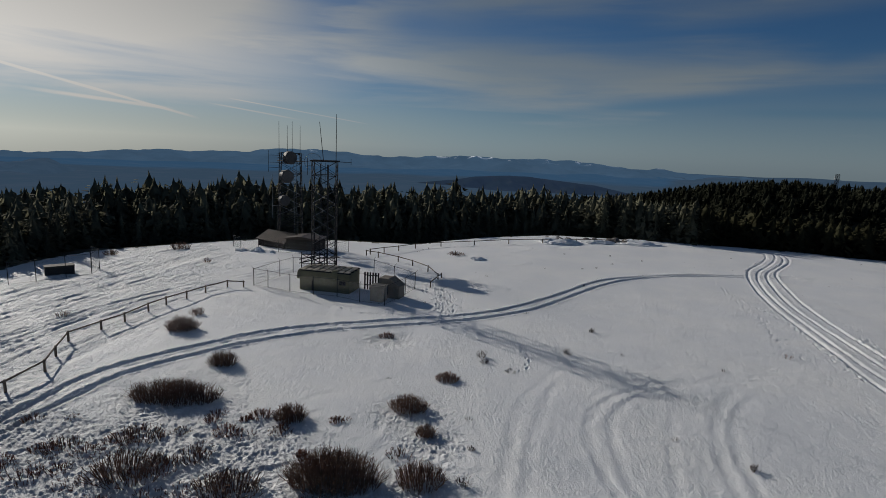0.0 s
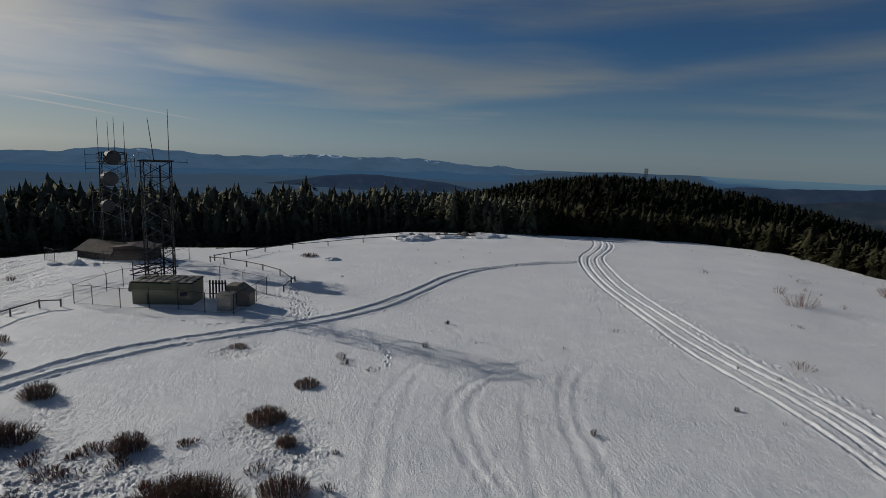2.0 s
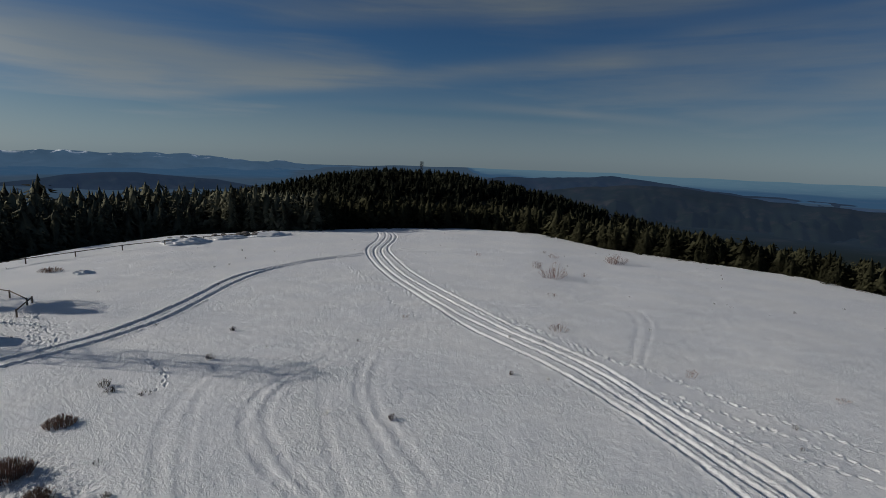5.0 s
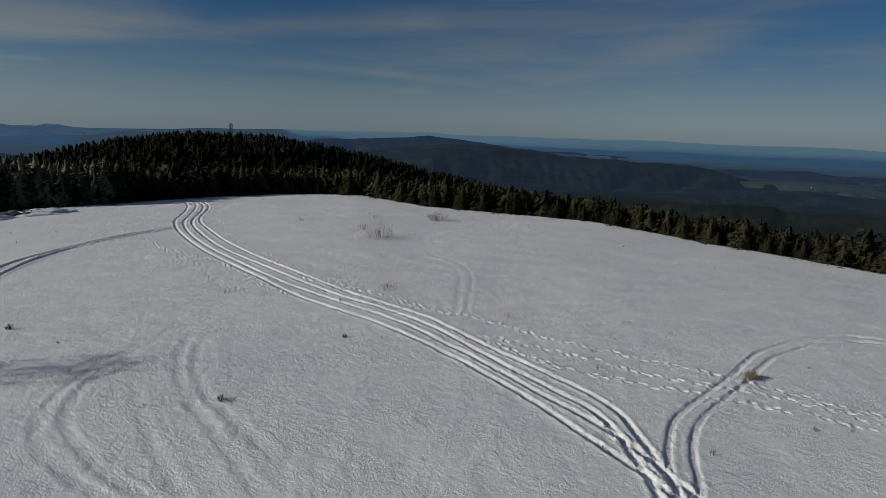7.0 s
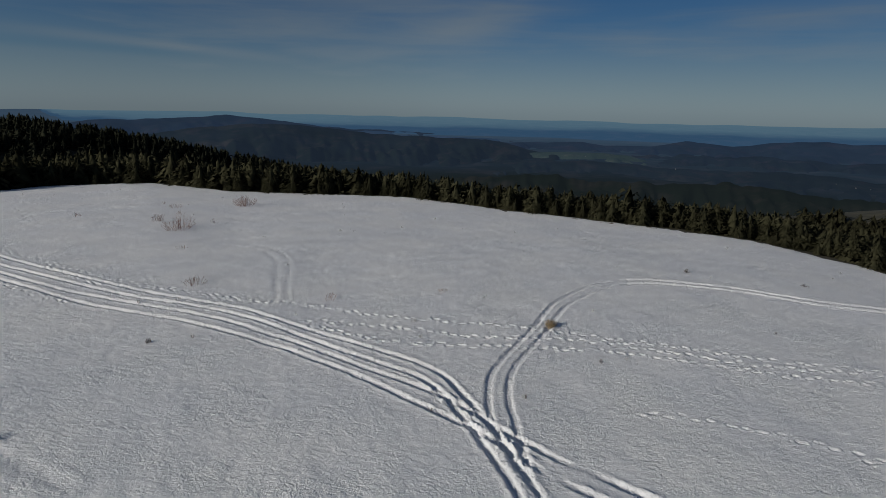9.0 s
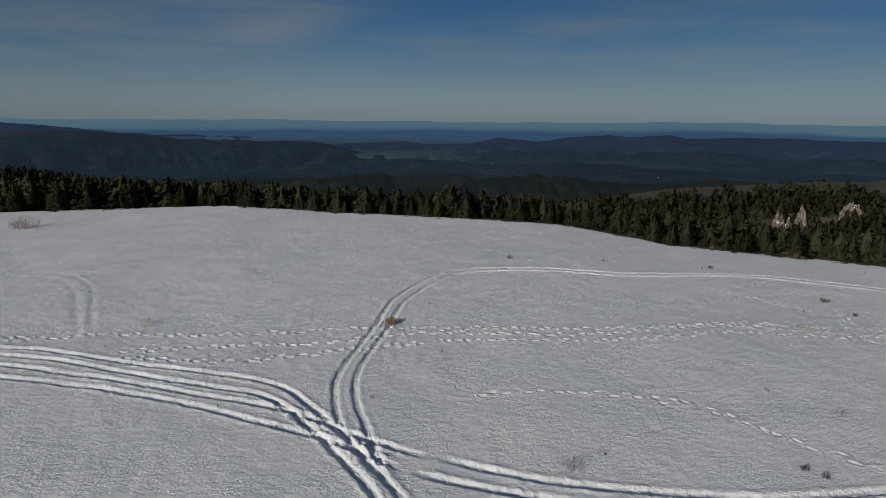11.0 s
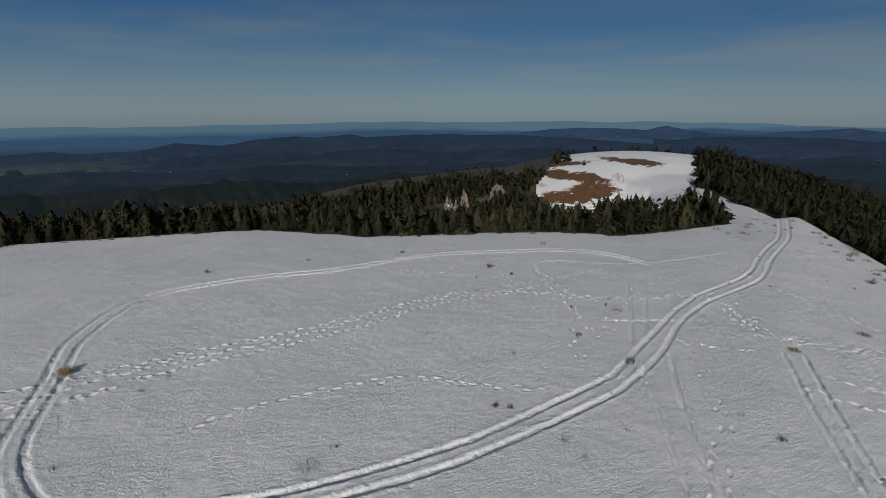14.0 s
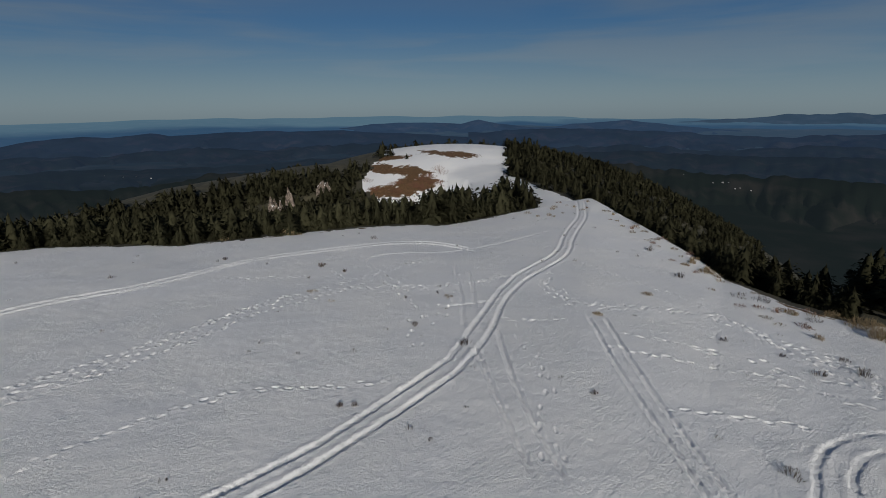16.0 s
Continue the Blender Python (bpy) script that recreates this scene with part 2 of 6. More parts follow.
def make_needles(name, light, dark, through_):
    """Dull needles that let some light through from behind; the sprays of a crown are lit as one soft mass."""
    m = worn(name, light, dark, 0.5, 0.9, gloss=0.02)
    tree = m.node_tree
    shader, out = tree.nodes["Principled BSDF"], tree.nodes["Material Output"]
    odd = calc(tree, "ADD", 0.86, calc(tree, "MULTIPLY", node(tree, "ShaderNodeNewGeometry").outputs["Random Per Island"], 0.28))
    stand = calc(tree, "ADD", 0.62, calc(tree, "MULTIPLY", ramp(tree, speckle(tree, place(tree), 0.16, 3), 0.3, 0.7), 0.76))
    feed(tree, shader.inputs["Base Color"], blend(tree, 1.0, shader.inputs["Base Color"].links[0].from_socket, calc(tree, "MULTIPLY", odd, stand), "MULTIPLY"))
    turn = node(tree, "ShaderNodeVectorTransform")
    turn.vector_type, turn.convert_from, turn.convert_to = "VECTOR", "OBJECT", "WORLD"
    feed(tree, turn.inputs[0], node(tree, "ShaderNodeAttribute", attribute_name="outward").outputs["Vector"])
    lean = node(tree, "ShaderNodeMix", data_type="VECTOR")
    feed(tree, lean.inputs[0], 0.92)
    feed(tree, lean.inputs[4], node(tree, "ShaderNodeNewGeometry").outputs["Normal"]), feed(tree, lean.inputs[5], turn.outputs[0])
    even = node(tree, "ShaderNodeVectorMath", operation="NORMALIZE")
    feed(tree, even.inputs[0], lean.outputs[1])
    feed(tree, shader.inputs["Normal"], even.outputs[0])
    glow, mix = node(tree, "ShaderNodeBsdfTranslucent"), node(tree, "ShaderNodeMixShader")
    feed(tree, glow.inputs[0], shader.inputs["Base Color"].links[0].from_socket)
    feed(tree, mix.inputs[0], through_)
    feed(tree, mix.inputs[1], shader.outputs[0]), feed(tree, mix.inputs[2], glow.outputs[0])
    feed(tree, out.inputs[0], mix.outputs[0])
    return m


def soften(mesh, co, axis_x, axis_y, low, high):
    """Gives each point of a crown the way out of its crown, for even light."""
    up = np.clip((co[:, 2] - low) / np.maximum(high, 0.1), 0, 1)
    way = np.stack([co[:, 0] - axis_x, co[:, 1] - axis_y, 0 * up], -1)
    way /= np.maximum(np.linalg.norm(way, axis=1), 0.05)[:, None]
    way[:, 2] = 0.15 + 0.4 * up ** 2
    way /= np.linalg.norm(way, axis=1)[:, None]
    mesh.attributes.new("outward", "FLOAT_VECTOR", "POINT").data.foreach_set("vector", way.astype(np.float32).ravel())


SNOW, FLOOR = make_snow(), make_floor()
FAR_LAND = make_far_land()
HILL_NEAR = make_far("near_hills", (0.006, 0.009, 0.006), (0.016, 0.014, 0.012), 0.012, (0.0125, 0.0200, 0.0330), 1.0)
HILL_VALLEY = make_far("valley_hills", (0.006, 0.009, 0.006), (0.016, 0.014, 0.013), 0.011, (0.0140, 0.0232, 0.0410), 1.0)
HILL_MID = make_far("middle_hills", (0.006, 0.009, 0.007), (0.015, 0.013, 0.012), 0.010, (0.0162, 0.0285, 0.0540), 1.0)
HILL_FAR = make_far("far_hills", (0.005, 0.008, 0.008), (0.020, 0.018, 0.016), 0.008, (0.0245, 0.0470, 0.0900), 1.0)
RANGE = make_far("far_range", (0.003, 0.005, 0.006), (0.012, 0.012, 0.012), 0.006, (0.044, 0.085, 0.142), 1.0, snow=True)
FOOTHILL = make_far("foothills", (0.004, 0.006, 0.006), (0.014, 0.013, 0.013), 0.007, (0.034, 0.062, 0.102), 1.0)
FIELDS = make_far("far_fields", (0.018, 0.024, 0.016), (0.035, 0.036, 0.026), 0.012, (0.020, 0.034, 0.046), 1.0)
NEEDLES = make_needles("fir_needles", (0.048, 0.047, 0.027), (0.039, 0.039, 0.023), 0.3)
NEEDLES_HILL = make_needles("hill_fir_needles", (0.032, 0.035, 0.024), (0.024, 0.026, 0.018), 0.4)
# paler base colour stands in for glare and haze before the backlit wood
NEEDLES_BACKLIT = make_needles("backlit_fir_needles", (0.150, 0.150, 0.105), (0.130, 0.130, 0.092), 0.14)
BARK = worn("fir_bark", (0.12, 0.085, 0.06), (0.05, 0.035, 0.028), 2.0, 0.9, relief=0.02)
TWIG = worn("heath_twigs", (0.25, 0.155, 0.11), (0.105, 0.062, 0.046), 3.0, 0.85)
TWIG_RED = worn("red_twigs", (0.24, 0.11, 0.07), (0.10, 0.05, 0.036), 3.0, 0.85)
STRAW = worn("dry_grass", (0.28, 0.22, 0.13), (0.12, 0.085, 0.048), 3.0, 0.9)
TIMBER = worn("weathered_timber", (0.20, 0.165, 0.13), (0.085, 0.065, 0.05), 2.5, 0.85, relief=0.01)
PALE_TIMBER = worn("pale_timber", (0.46, 0.42, 0.35), (0.26, 0.23, 0.19), 2.5, 0.8, relief=0.01)
OLIVE = worn("olive_wall", (0.215, 0.205, 0.130), (0.145, 0.138, 0.088), 1.2, 0.8, relief=0.008)
CONCRETE = worn("concrete", (0.40, 0.36, 0.30), (0.25, 0.22, 0.19), 1.5, 0.85, relief=0.008)
DARK_STEEL = worn("dark_steel", (0.040, 0.040, 0.043), (0.018, 0.018, 0.02), 2.0, 0.75, 0.1, gloss=0.15)
GALVANISED = worn("galvanised_steel", (0.34, 0.35, 0.36), (0.18, 0.18, 0.19), 2.0, 0.5, 0.7)
PANEL = worn("weathered_panel", (0.24, 0.205, 0.165), (0.14, 0.12, 0.098), 1.4, 0.8, relief=0.006)
TWIG_GREY = worn("grey_twigs", (0.10, 0.080, 0.066), (0.045, 0.036, 0.032), 3.0, 0.85)
DISH = worn("dish_grey", (0.075, 0.075, 0.078), (0.04, 0.04, 0.043), 1.0, 0.6)
BROWN_WALL = worn("brown_boards", (0.036, 0.028, 0.025), (0.018, 0.014, 0.013), 1.5, 0.85, relief=0.01)
TIN = worn("roof_metal", (0.10, 0.07, 0.06), (0.055, 0.04, 0.035), 0.8, 0.6, 0.2)
STONE = worn("stone", (0.24, 0.22, 0.20), (0.10, 0.09, 0.085), 0.8, 0.9, relief=0.03)

# ---------------------------------------------------------------- the lie of the land
EDGE_AZ = [-180, -150, -110, -70, -42, -36.8, -33.5, -20, -4, 3, 10, 20, 30, 38, 46, 53, 62, 70, 80, 90, 104, 115, 121, 135, 142, 147, 152, 156.5, 160, 164, 169.5, 175, 180]
EDGE_R = [46, 52, 60, 64, 73, 79, 82, 87, 85, 95, 103, 107, 113, 117, 115, 100, 95, 92, 83, 78, 75.5, 67.5, 68, 71, 71, 77, 86, 96, 80, 67, 53, 48, 46]
RIDGE = [(44, -88, -1.7, 8), (60, -108, -2.3, 10), (76, -126, -2.5, 13), (96, -142, -1.5, 18)]  # x, y, height, half width
SPUR = [(122, -158, -0.4, 24), (146, -112, -3.2, 26), (160, -72, -7.5, 26), (180, -30, -18.0, 26)]
CREST_AZ = [0, 10, 16, 20, 25.5, 30.5, 37, 40.3, 47, 53, 59, 67, 78, 90]
CREST_EL = [-7, -5.5, -4.9, -4.1, -2.95, -2.45, -2.6, -3.1, -4.3, -5.8, -7.1, -8.4, -10, -12]


def hash_noise(x, y, scale, seed=0):
    """Smooth value noise between -1 and 1."""
    x, y = np.asarray(x) * scale + 917.3 + seed * 13.7, np.asarray(y) * scale + 411.9 + seed * 7.1
    ix, iy = np.floor(x).astype(np.int64), np.floor(y).astype(np.int64)
    fx, fy = x - ix, y - iy
    fx, fy = fx * fx * (3 - 2 * fx), fy * fy * (3 - 2 * fy)

    def corner(i, j):
        n = (i * 374761393 + j * 668265263 + seed * 974634777) & 0x7FFFFFFF
        n = ((n ^ (n >> 13)) * 1274126177) & 0x7FFFFFFF
        return ((n ^ (n >> 16)) & 0xFFFF) / 32767.5 - 1

    low = corner(ix, iy) * (1 - fx) + corner(ix + 1, iy) * fx
    high = corner(ix, iy + 1) * (1 - fx) + corner(ix + 1, iy + 1) * fx
    return low * (1 - fy) + high * fy


def edge_radius(az):
    return 1.12 * np.interp((np.asarray(az) + 180) % 360 - 180, EDGE_AZ, EDGE_R)


def along(x, y, line):
    """Distance from a line of (x, y, height, half width), with the height and width where it is nearest."""
    best = np.full(np.shape(x), 1e9)
    high, wide = np.zeros(np.shape(x)), np.ones(np.shape(x))
    for (x0, y0, h0, w0), (x1, y1, h1, w1) in zip(line, line[1:]):
        k = np.clip(((x - x0) * (x1 - x0) + (y - y0) * (y1 - y0)) / ((x1 - x0) ** 2 + (y1 - y0) ** 2), 0, 1)
        d = np.hypot(x - x0 - k * (x1 - x0), y - y0 - k * (y1 - y0))
        near = d < best
        best = np.where(near, d, best)
        high, wide = np.where(near, h0 + k * (h1 - h0), high), np.where(near, w0 + k * (w1 - w0), wide)
    return best, high, wide


def land(x, y):
    """Height of the ground, without ruts and prints."""
    x, y = np.asarray(x, float), np.asarray(y, float)
    r, az = np.hypot(x, y), np.degrees(np.arctan2(x, y))
    edge = edge_radius(az)
    out = np.maximum(r - edge, 0)
    bend = np.interp(az, [-180, -120, -60, -33, 8, 30, 45, 75, 120, 150, 165, 180], [0.003, 0.002, 0.001, 0.0008, 0.0008, 0.0008, 0.0008, 0.0016, 0.0016, 0.0025, 0.003, 0.003])
    lip = np.interp(az, [-180, -60, -36, -33, 8, 26, 150, 157], [0.045, 0.045, 0.045, 0.16, 0.16, 0.12, 0.12, 0.2])
    knee = np.minimum(out, 110)
    z = -1.8 * np.minimum(r / edge, 1) ** 2 - lip * out - bend * knee * knee - 2 * bend * 110 * np.maximum(out - 110, 0)
    last = 15 + 4900 * np.tan(np.radians(np.interp(az, [-30, 5, 40, 95, 120, 148, 160], [-2.4, -1.6, -1.02, -1.12, -0.85, -0.8, -1.15])))
    z = np.maximum(z, -170 + np.clip((r - 3300) / 1600, 0, 1) * (last + 170))
    crest = 15 + 450 * np.tan(np.radians(np.interp(az, CREST_AZ, CREST_EL)))
    fade = np.interp(az, [-4, 12, 70, 90], [0, 1, 1, 0])
    z = np.maximum(z, -170 + fade * (crest + 170) * np.exp(-((r - 450) / 260) ** 2))
    knoll = 2.2 - 0.0031 * ((x - 122) ** 2 + (y + 160) ** 2)
    z = np.where(knoll > z, knoll, z)
    for line, steep in ((RIDGE, 3.0), (SPUR, 7.0)):
        d, h, w = along(x, y, line)
        back = h - steep * (d / w) ** 2 * np.where(d > w, 0.9, 0.6)
        z = np.where((r > edge * 0.97) & (d < 3.2 * w), np.maximum(z, back), z)
    return z


def ground_at(x, y):
    return float(land(np.array([x]), np.array([y]))[0])


def open_snow(x, y):
    """True on the knoll and its saddle, where no trees stand."""
    r, az = np.hypot(x, y), np.degrees(np.arctan2(x, y))
    wob = 1.2 * hash_noise(x, y, 0.12, 61) + 0.5 * hash_noise(x, y, 0.5, 62)
    left = np.interp(r, [90, 106, 118, 132, 145, 160, 205], [150.9, 150.4, 147, 139, 133.4, 133.2, 135.6]) + wob * 0.9
    right = np.interp(r, [95, 101, 112, 124, 138, 151, 180, 215], [157.4, 156.3, 153.5, 151.2, 149.4, 148.2, 147.7, 147.8]) + wob * 0.4
    return (az > left) & (az < right) & (r > 90) & (r < 235)


# ---------------------------------------------------------------- ruts and prints pressed into the snow
def smooth(points, step=0.6):
    """A curve through the points, in short steps."""
    p = [Vector(q) for q in points]
    p = [p[0] * 2 - p[1]] + p + [p[-1] * 2 - p[-2]]
    out = []
    for p0, p1, p2, p3 in zip(p, p[1:], p[2:], p[3:]):
        n = max(2, int((p2 - p1).length / step))
        for i in range(n):
            t = i / n
            out.append(0.5 * (2 * p1 + (p2 - p0) * t + (2 * p0 - 5 * p1 + 4 * p2 - p3) * t * t + (3 * p1 - p0 - 3 * p2 + p3) * t ** 3))
    return out + [p[-2]]


RUTS, PRINTS = [], []


def rut(plan, deep, wide, gauge=0.0):
    """One rut, or a pair that lies half a gauge to each side: plan of its line, depth, width."""
    RUTS.append((plan, deep, wide, gauge))


def steps(plan, deep=0.12, stray=0.1):
    """A walker's prints along a line."""
    PRINTS.append((plan, deep, stray))


# two vehicles side by side: four ruts, two of which turn off towards the loop
rut([(57, 112), (58.4, 106), (57.3, 101.2), (53.8, 94.8), (49.7, 89.1), (45.6, 83.9), (42.1, 77.7), (39.0, 70.2), (36.3, 62.3), (34.5, 55.5), (31.8, 42.9), (30.8, 37.5), (30.5, 33.6), (30.2, 27.7), (29.2, 21.4), (27.8, 16.2), (26.5, 12.2), (24.6, 7.9), (23.2, 4.6), (20.7, 0.7)], 0.108, 0.28)
rut([(20.7, 0.7), (20.1, -0.7), (19.0, -4.4), (17.8, -10.4), (17.6, -14.6), (18.0, -22.4), (18.6, -25.6), (19.9, -29.9), (22.4, -35.5), (23.6, -39.0), (24.5, -43.4), (25.4, -52.4), (26.7, -56.8), (29.0, -62.4), (33.9, -76.7), (37.8, -85.2), (42.9, -94.9), (51, -103)], 0.108, 0.29)
rut([(58.6, 112), (60, 106), (59.0, 101.2), (55.2, 94.4), (50.5, 87.9), (46.2, 82.4), (42.8, 76.5), (39.7, 69.2), (36.9, 60.9), (34.8, 52.3), (33.2, 44.9), (32.4, 39.5), (31.5, 26.5), (30.2, 20.8), (29.0, 16.5), (27.8, 12.9), (25.7, 6.8), (23.1, 2.6), (21.6, -0.6)], 0.108, 0.28)
rut([(21.6, -0.6), (20.1, -4.7), (19.3, -8.8), (18.8, -13.0), (18.8, -15.5), (19.6, -24.1), (20.2, -26.5), (24.2, -37.3), (25.4, -41.3), (26.1, -44.9), (26.9, -52.4), (27.9, -56.3), (30.1, -61.7), (32.5, -68.5), (34.8, -75.7), (38.9, -84.9), (45.7, -97.4), (53, -104.5)], 0.108, 0.29)
rut([(59.5, 110.5), (60.6, 104.5), (59.3, 99.5), (55.8, 93.0), (51.5, 87.2), (47.7, 82.5), (44.6, 77.4), (41.4, 69.9), (38.4, 61.7), (36.6, 54.7), (34.2, 41.9), (33.5, 37.1), (33.2, 33.5), (33.0, 28.0), (32.2, 23.2), (30.0, 16.7), (28.3, 11.1), (27.6, 9.1), (26.5, 7.6), (25.2, 6.4), (23.4, 4.9), (20.0, 2.5), (16.5, 0.2)], 0.115, 0.28)
rut([(60.5, 109), (61.2, 103), (59.5, 97.8), (56.6, 92.6), (52.6, 87.3), (48.9, 82.6), (46.0, 77.2), (43.2, 70.2), (40.6, 63.2), (38.7, 56.7), (37.2, 50.3), (36.0, 44.1), (35.1, 39.0), (34.5, 34.9), (33.9, 26.5), (33.5, 24.1), (31.5, 17.6), (30.0, 11.8), (29.3, 9.6), (28.3, 7.8), (26.9, 6.5), (24.3, 4.4), (19.8, 1.4), (17, -0.6)], 0.115, 0.28)
rut([(52, -103.5), (62, -111), (80, -130), (100, -146)], 0.12, 0.31, 0.8)
# the loop over the open slope
rut([(20.7, 2.0), (22.9, 3.4), (24.4, 4.1), (26.2, 4.6), (28.1, 5.0), (29.9, 5.0), (31.8, 4.7), (36.7, 3.7), (42.9, 2.7), (46.3, 1.5), (49.7, -0.3), (52.4, -2.4)], 0.078, 0.28)
rut([(19.8, 1.4), (25.7, 3.3), (27.6, 3.8), (29.6, 3.9), (31.7, 3.7), (36.6, 2.7), (41.2, 2.0), (44.2, 1.2), (47.7, -0.4), (50.9, -2.4)], 0.078, 0.28)
rut([(52.4, -2.4), (54.1, -6.1), (54.6, -11.7), (53.7, -16.4), (53.0, -19.6), (53.1, -22.8), (53.8, -29.9), (53.8, -33.7), (52.7, -37.4), (49.5, -44.1), (47.7, -47.5), (45.4, -50.0), (42.6, -51.3), (39.4, -51.4), (35.6, -50.5)], 0.125, 0.34)
rut([(50.9, -2.4), (52.9, -6.0), (53.4, -11.5), (52.6, -16.1), (51.9, -19.2), (51.9, -22.3), (52.8, -29.3), (52.8, -33.1), (51.6, -36.7), (48.5, -43.2), (46.7, -46.5), (44.5, -48.9), (41.7, -50.3), (38.6, -50.4), (34.9, -49.6)], 0.125, 0.34)
# the deep track past the compound, crossing to the far side
rut([(-24, 21.5), (-23.6, 26.3), (-23.3, 30.2), (-22.9, 32.1), (-22.2, 33.8), (-21.2, 35.4), (-18.7, 38.5), (-17.3, 40.2), (-15.7, 41.8), (-13.9, 43.3), (-11.8, 44.5), (-9.0, 45.8), (-0.5, 49.3), (2.9, 51.0), (5.8, 53.3), (9.1, 56.7), (12.6, 60.9), (15.8, 65.2), (18.8, 68.6), (22.5, 71.3), (26.9, 73.9), (31.5, 75.9), (36.0, 77.0), (43, 78.2)], 0.2, 0.39)
rut([(-23, 20.5), (-22.5, 25.0), (-22.0, 28.4), (-21.1, 32.1), (-20.3, 33.8), (-16.6, 38.6), (-15.0, 40.0), (-11.4, 42.8), (-8.7, 44.2), (-0.4, 47.5), (2.8, 49.2), (5.6, 51.2), (8.8, 54.0), (12.5, 58.6), (17.0, 64.4), (21.8, 69.3), (26.5, 72.6), (31.0, 74.6), (35.5, 75.7), (42, 76.7)], 0.2, 0.39)
rut([(43, 77.5), (46.4, 78.0), (51.6, 78.4), (56.0, 77.0), (63.1, 70.4), (68.6, 65.9), (74.6, 62.3), (79.3, 60.2), (84, 58)], 0.08, 0.37, 0.7)
rut([(92, 88), (91.2, 83.9), (91.0, 79.6), (89.1, 73.5), (86.4, 67.2), (84.0, 62.1)], 0.096, 0.37, 0.7)
# lesser tracks
rut([(20.2, -28.0), (18.1, -26.2), (13.0, -21.2), (9.3, -17.7)], 0.10, 0.24)
rut([(19.9, -30.9), (18.0, -28.6), (16.0, -26.3), (12.2, -22.1), (8.1, -18.4)], 0.10, 0.24)
rut([(21.7, -29.5), (25.6, -34.4), (29.8, -39.4), (34.1, -44.4)], 0.06, 0.25)
rut([(23.1, -32.9), (26.9, -37.8), (31.5, -43.3)], 0.06, 0.25)
rut([(16.3, -37.7), (14.1, -34.8), (10.0, -29.2), (4.3, -22.2), (2.2, -19.5)], 0.115, 0.22)
rut([(14.8, -37.7), (8.5, -29.0), (6.7, -26.7), (3.6, -22.9), (1.4, -20.4)], 0.115, 0.22)
steps([(27.9, -31.3), (32.1, -33.9), (37.2, -36.7), (40.8, -38.4)], 0.10, 0.2)
rut([(39.2, -37.6), (40.8, -38.4), (42.7, -40.1), (43.0, -42.3), (41.4, -44.6), (38.7, -46.9), (36.6, -49.8), (35.4, -53.8), (34.4, -59.0), (33.6, -65.5)], 0.07, 0.31)
rut([(-0.6, -20.0), (-0.5, -24.4), (-0.3, -27.1), (-0.8, -29.2), (-2.4, -31.5), (-5, -32.6), (-9, -32)], 0.06, 0.27, 0.66)
rut([(50.5, 40.2), (50.4, 36.7), (49.2, 33.4), (46.4, 30.4), (42.1, 27.6), (38.1, 25.1), (35.3, 23.2)], 0.0303, 0.32)
rut([(52.0, 39.3), (51.7, 35.6), (50.0, 32.2), (46.9, 29.3), (42.9, 26.8), (38.9, 24.5), (36.0, 22.6)], 0.0303, 0.32)
rut([(38.4, -75.1), (38.4, -62.1), (37.2, -52)], 0.033, 0.27, 0.62)
for n in range(6):  # skid marks beside the knoll track
    rut([(27.0 - n * 0.5, -31.0 - n * 0.75), (25.6 - n * 0.5, -33.4 - n * 0.7), (23.6 - n * 0.3, -35.0 - n * 0.6)], 0.022, 0.27)
for n in range(3):
    rut([(43.4 - n * 2, 4.6 - n * 0.5), (38.3 - n * 1.8, 1.6 + n * 0.5), (32.3 - n * 1.2, 0.4 + n)], 0.0165, 0.23)
# old, half-drifted turning marks
rut([(2.3, 19), (2.7, 22.6), (4.1, 29.7), (5.3, 33.0), (6.9, 35.8), (8.9, 38.2), (12, 41)], 0.026, 0.52)
rut([(3.6, 19), (3.9, 22.8), (4.6, 26.5), (5.8, 30.6), (7.3, 34.7), (9.5, 38)], 0.022, 0.47)
rut([(9.0, 17), (8.1, 22.2), (7.8, 25.0), (7.9, 27.7), (8.4, 29.9), (9.3, 31.6), (11.2, 33.5), (14.0, 35.4), (17.8, 37.1), (25.3, 39.1)], 0.035, 0.42)
rut([(9.4, 18), (8.9, 23.0), (8.9, 25.5), (9.2, 28.1), (9.9, 30.4), (11.1, 32.1), (12.7, 33.7), (15.1, 35.3), (18.4, 36.7), (25, 38.2)], 0.035, 0.42)
rut([(9.6, 18), (10.3, 20.8), (11.7, 26.1), (13.8, 31.4)], 0.025, 0.47)
rut([(12.0, 17), (12.7, 19.8), (14.6, 27.0), (16.0, 30.5), (18.0, 33.8), (20.0, 36.0)], 0.03, 0.47)
rut([(13.9, 18), (14.4, 20.7), (15.5, 26.8), (16.8, 29.9), (18.5, 32.6), (20.5, 34.7)], 0.03, 0.47)
rut([(10.3, 44.4), (19.3, 46.1), (31.8, 47.5)], 0.022, 0.47)
rut([(11.2, 49), (12, 44), (14.7, 40), (16, 36)], 0.011, 0.5, 0.7)
rut([(-18, 51.5), (-10, 49.6), (-2, 50.6), (4, 55)], 0.016, 0.37, 0.7)
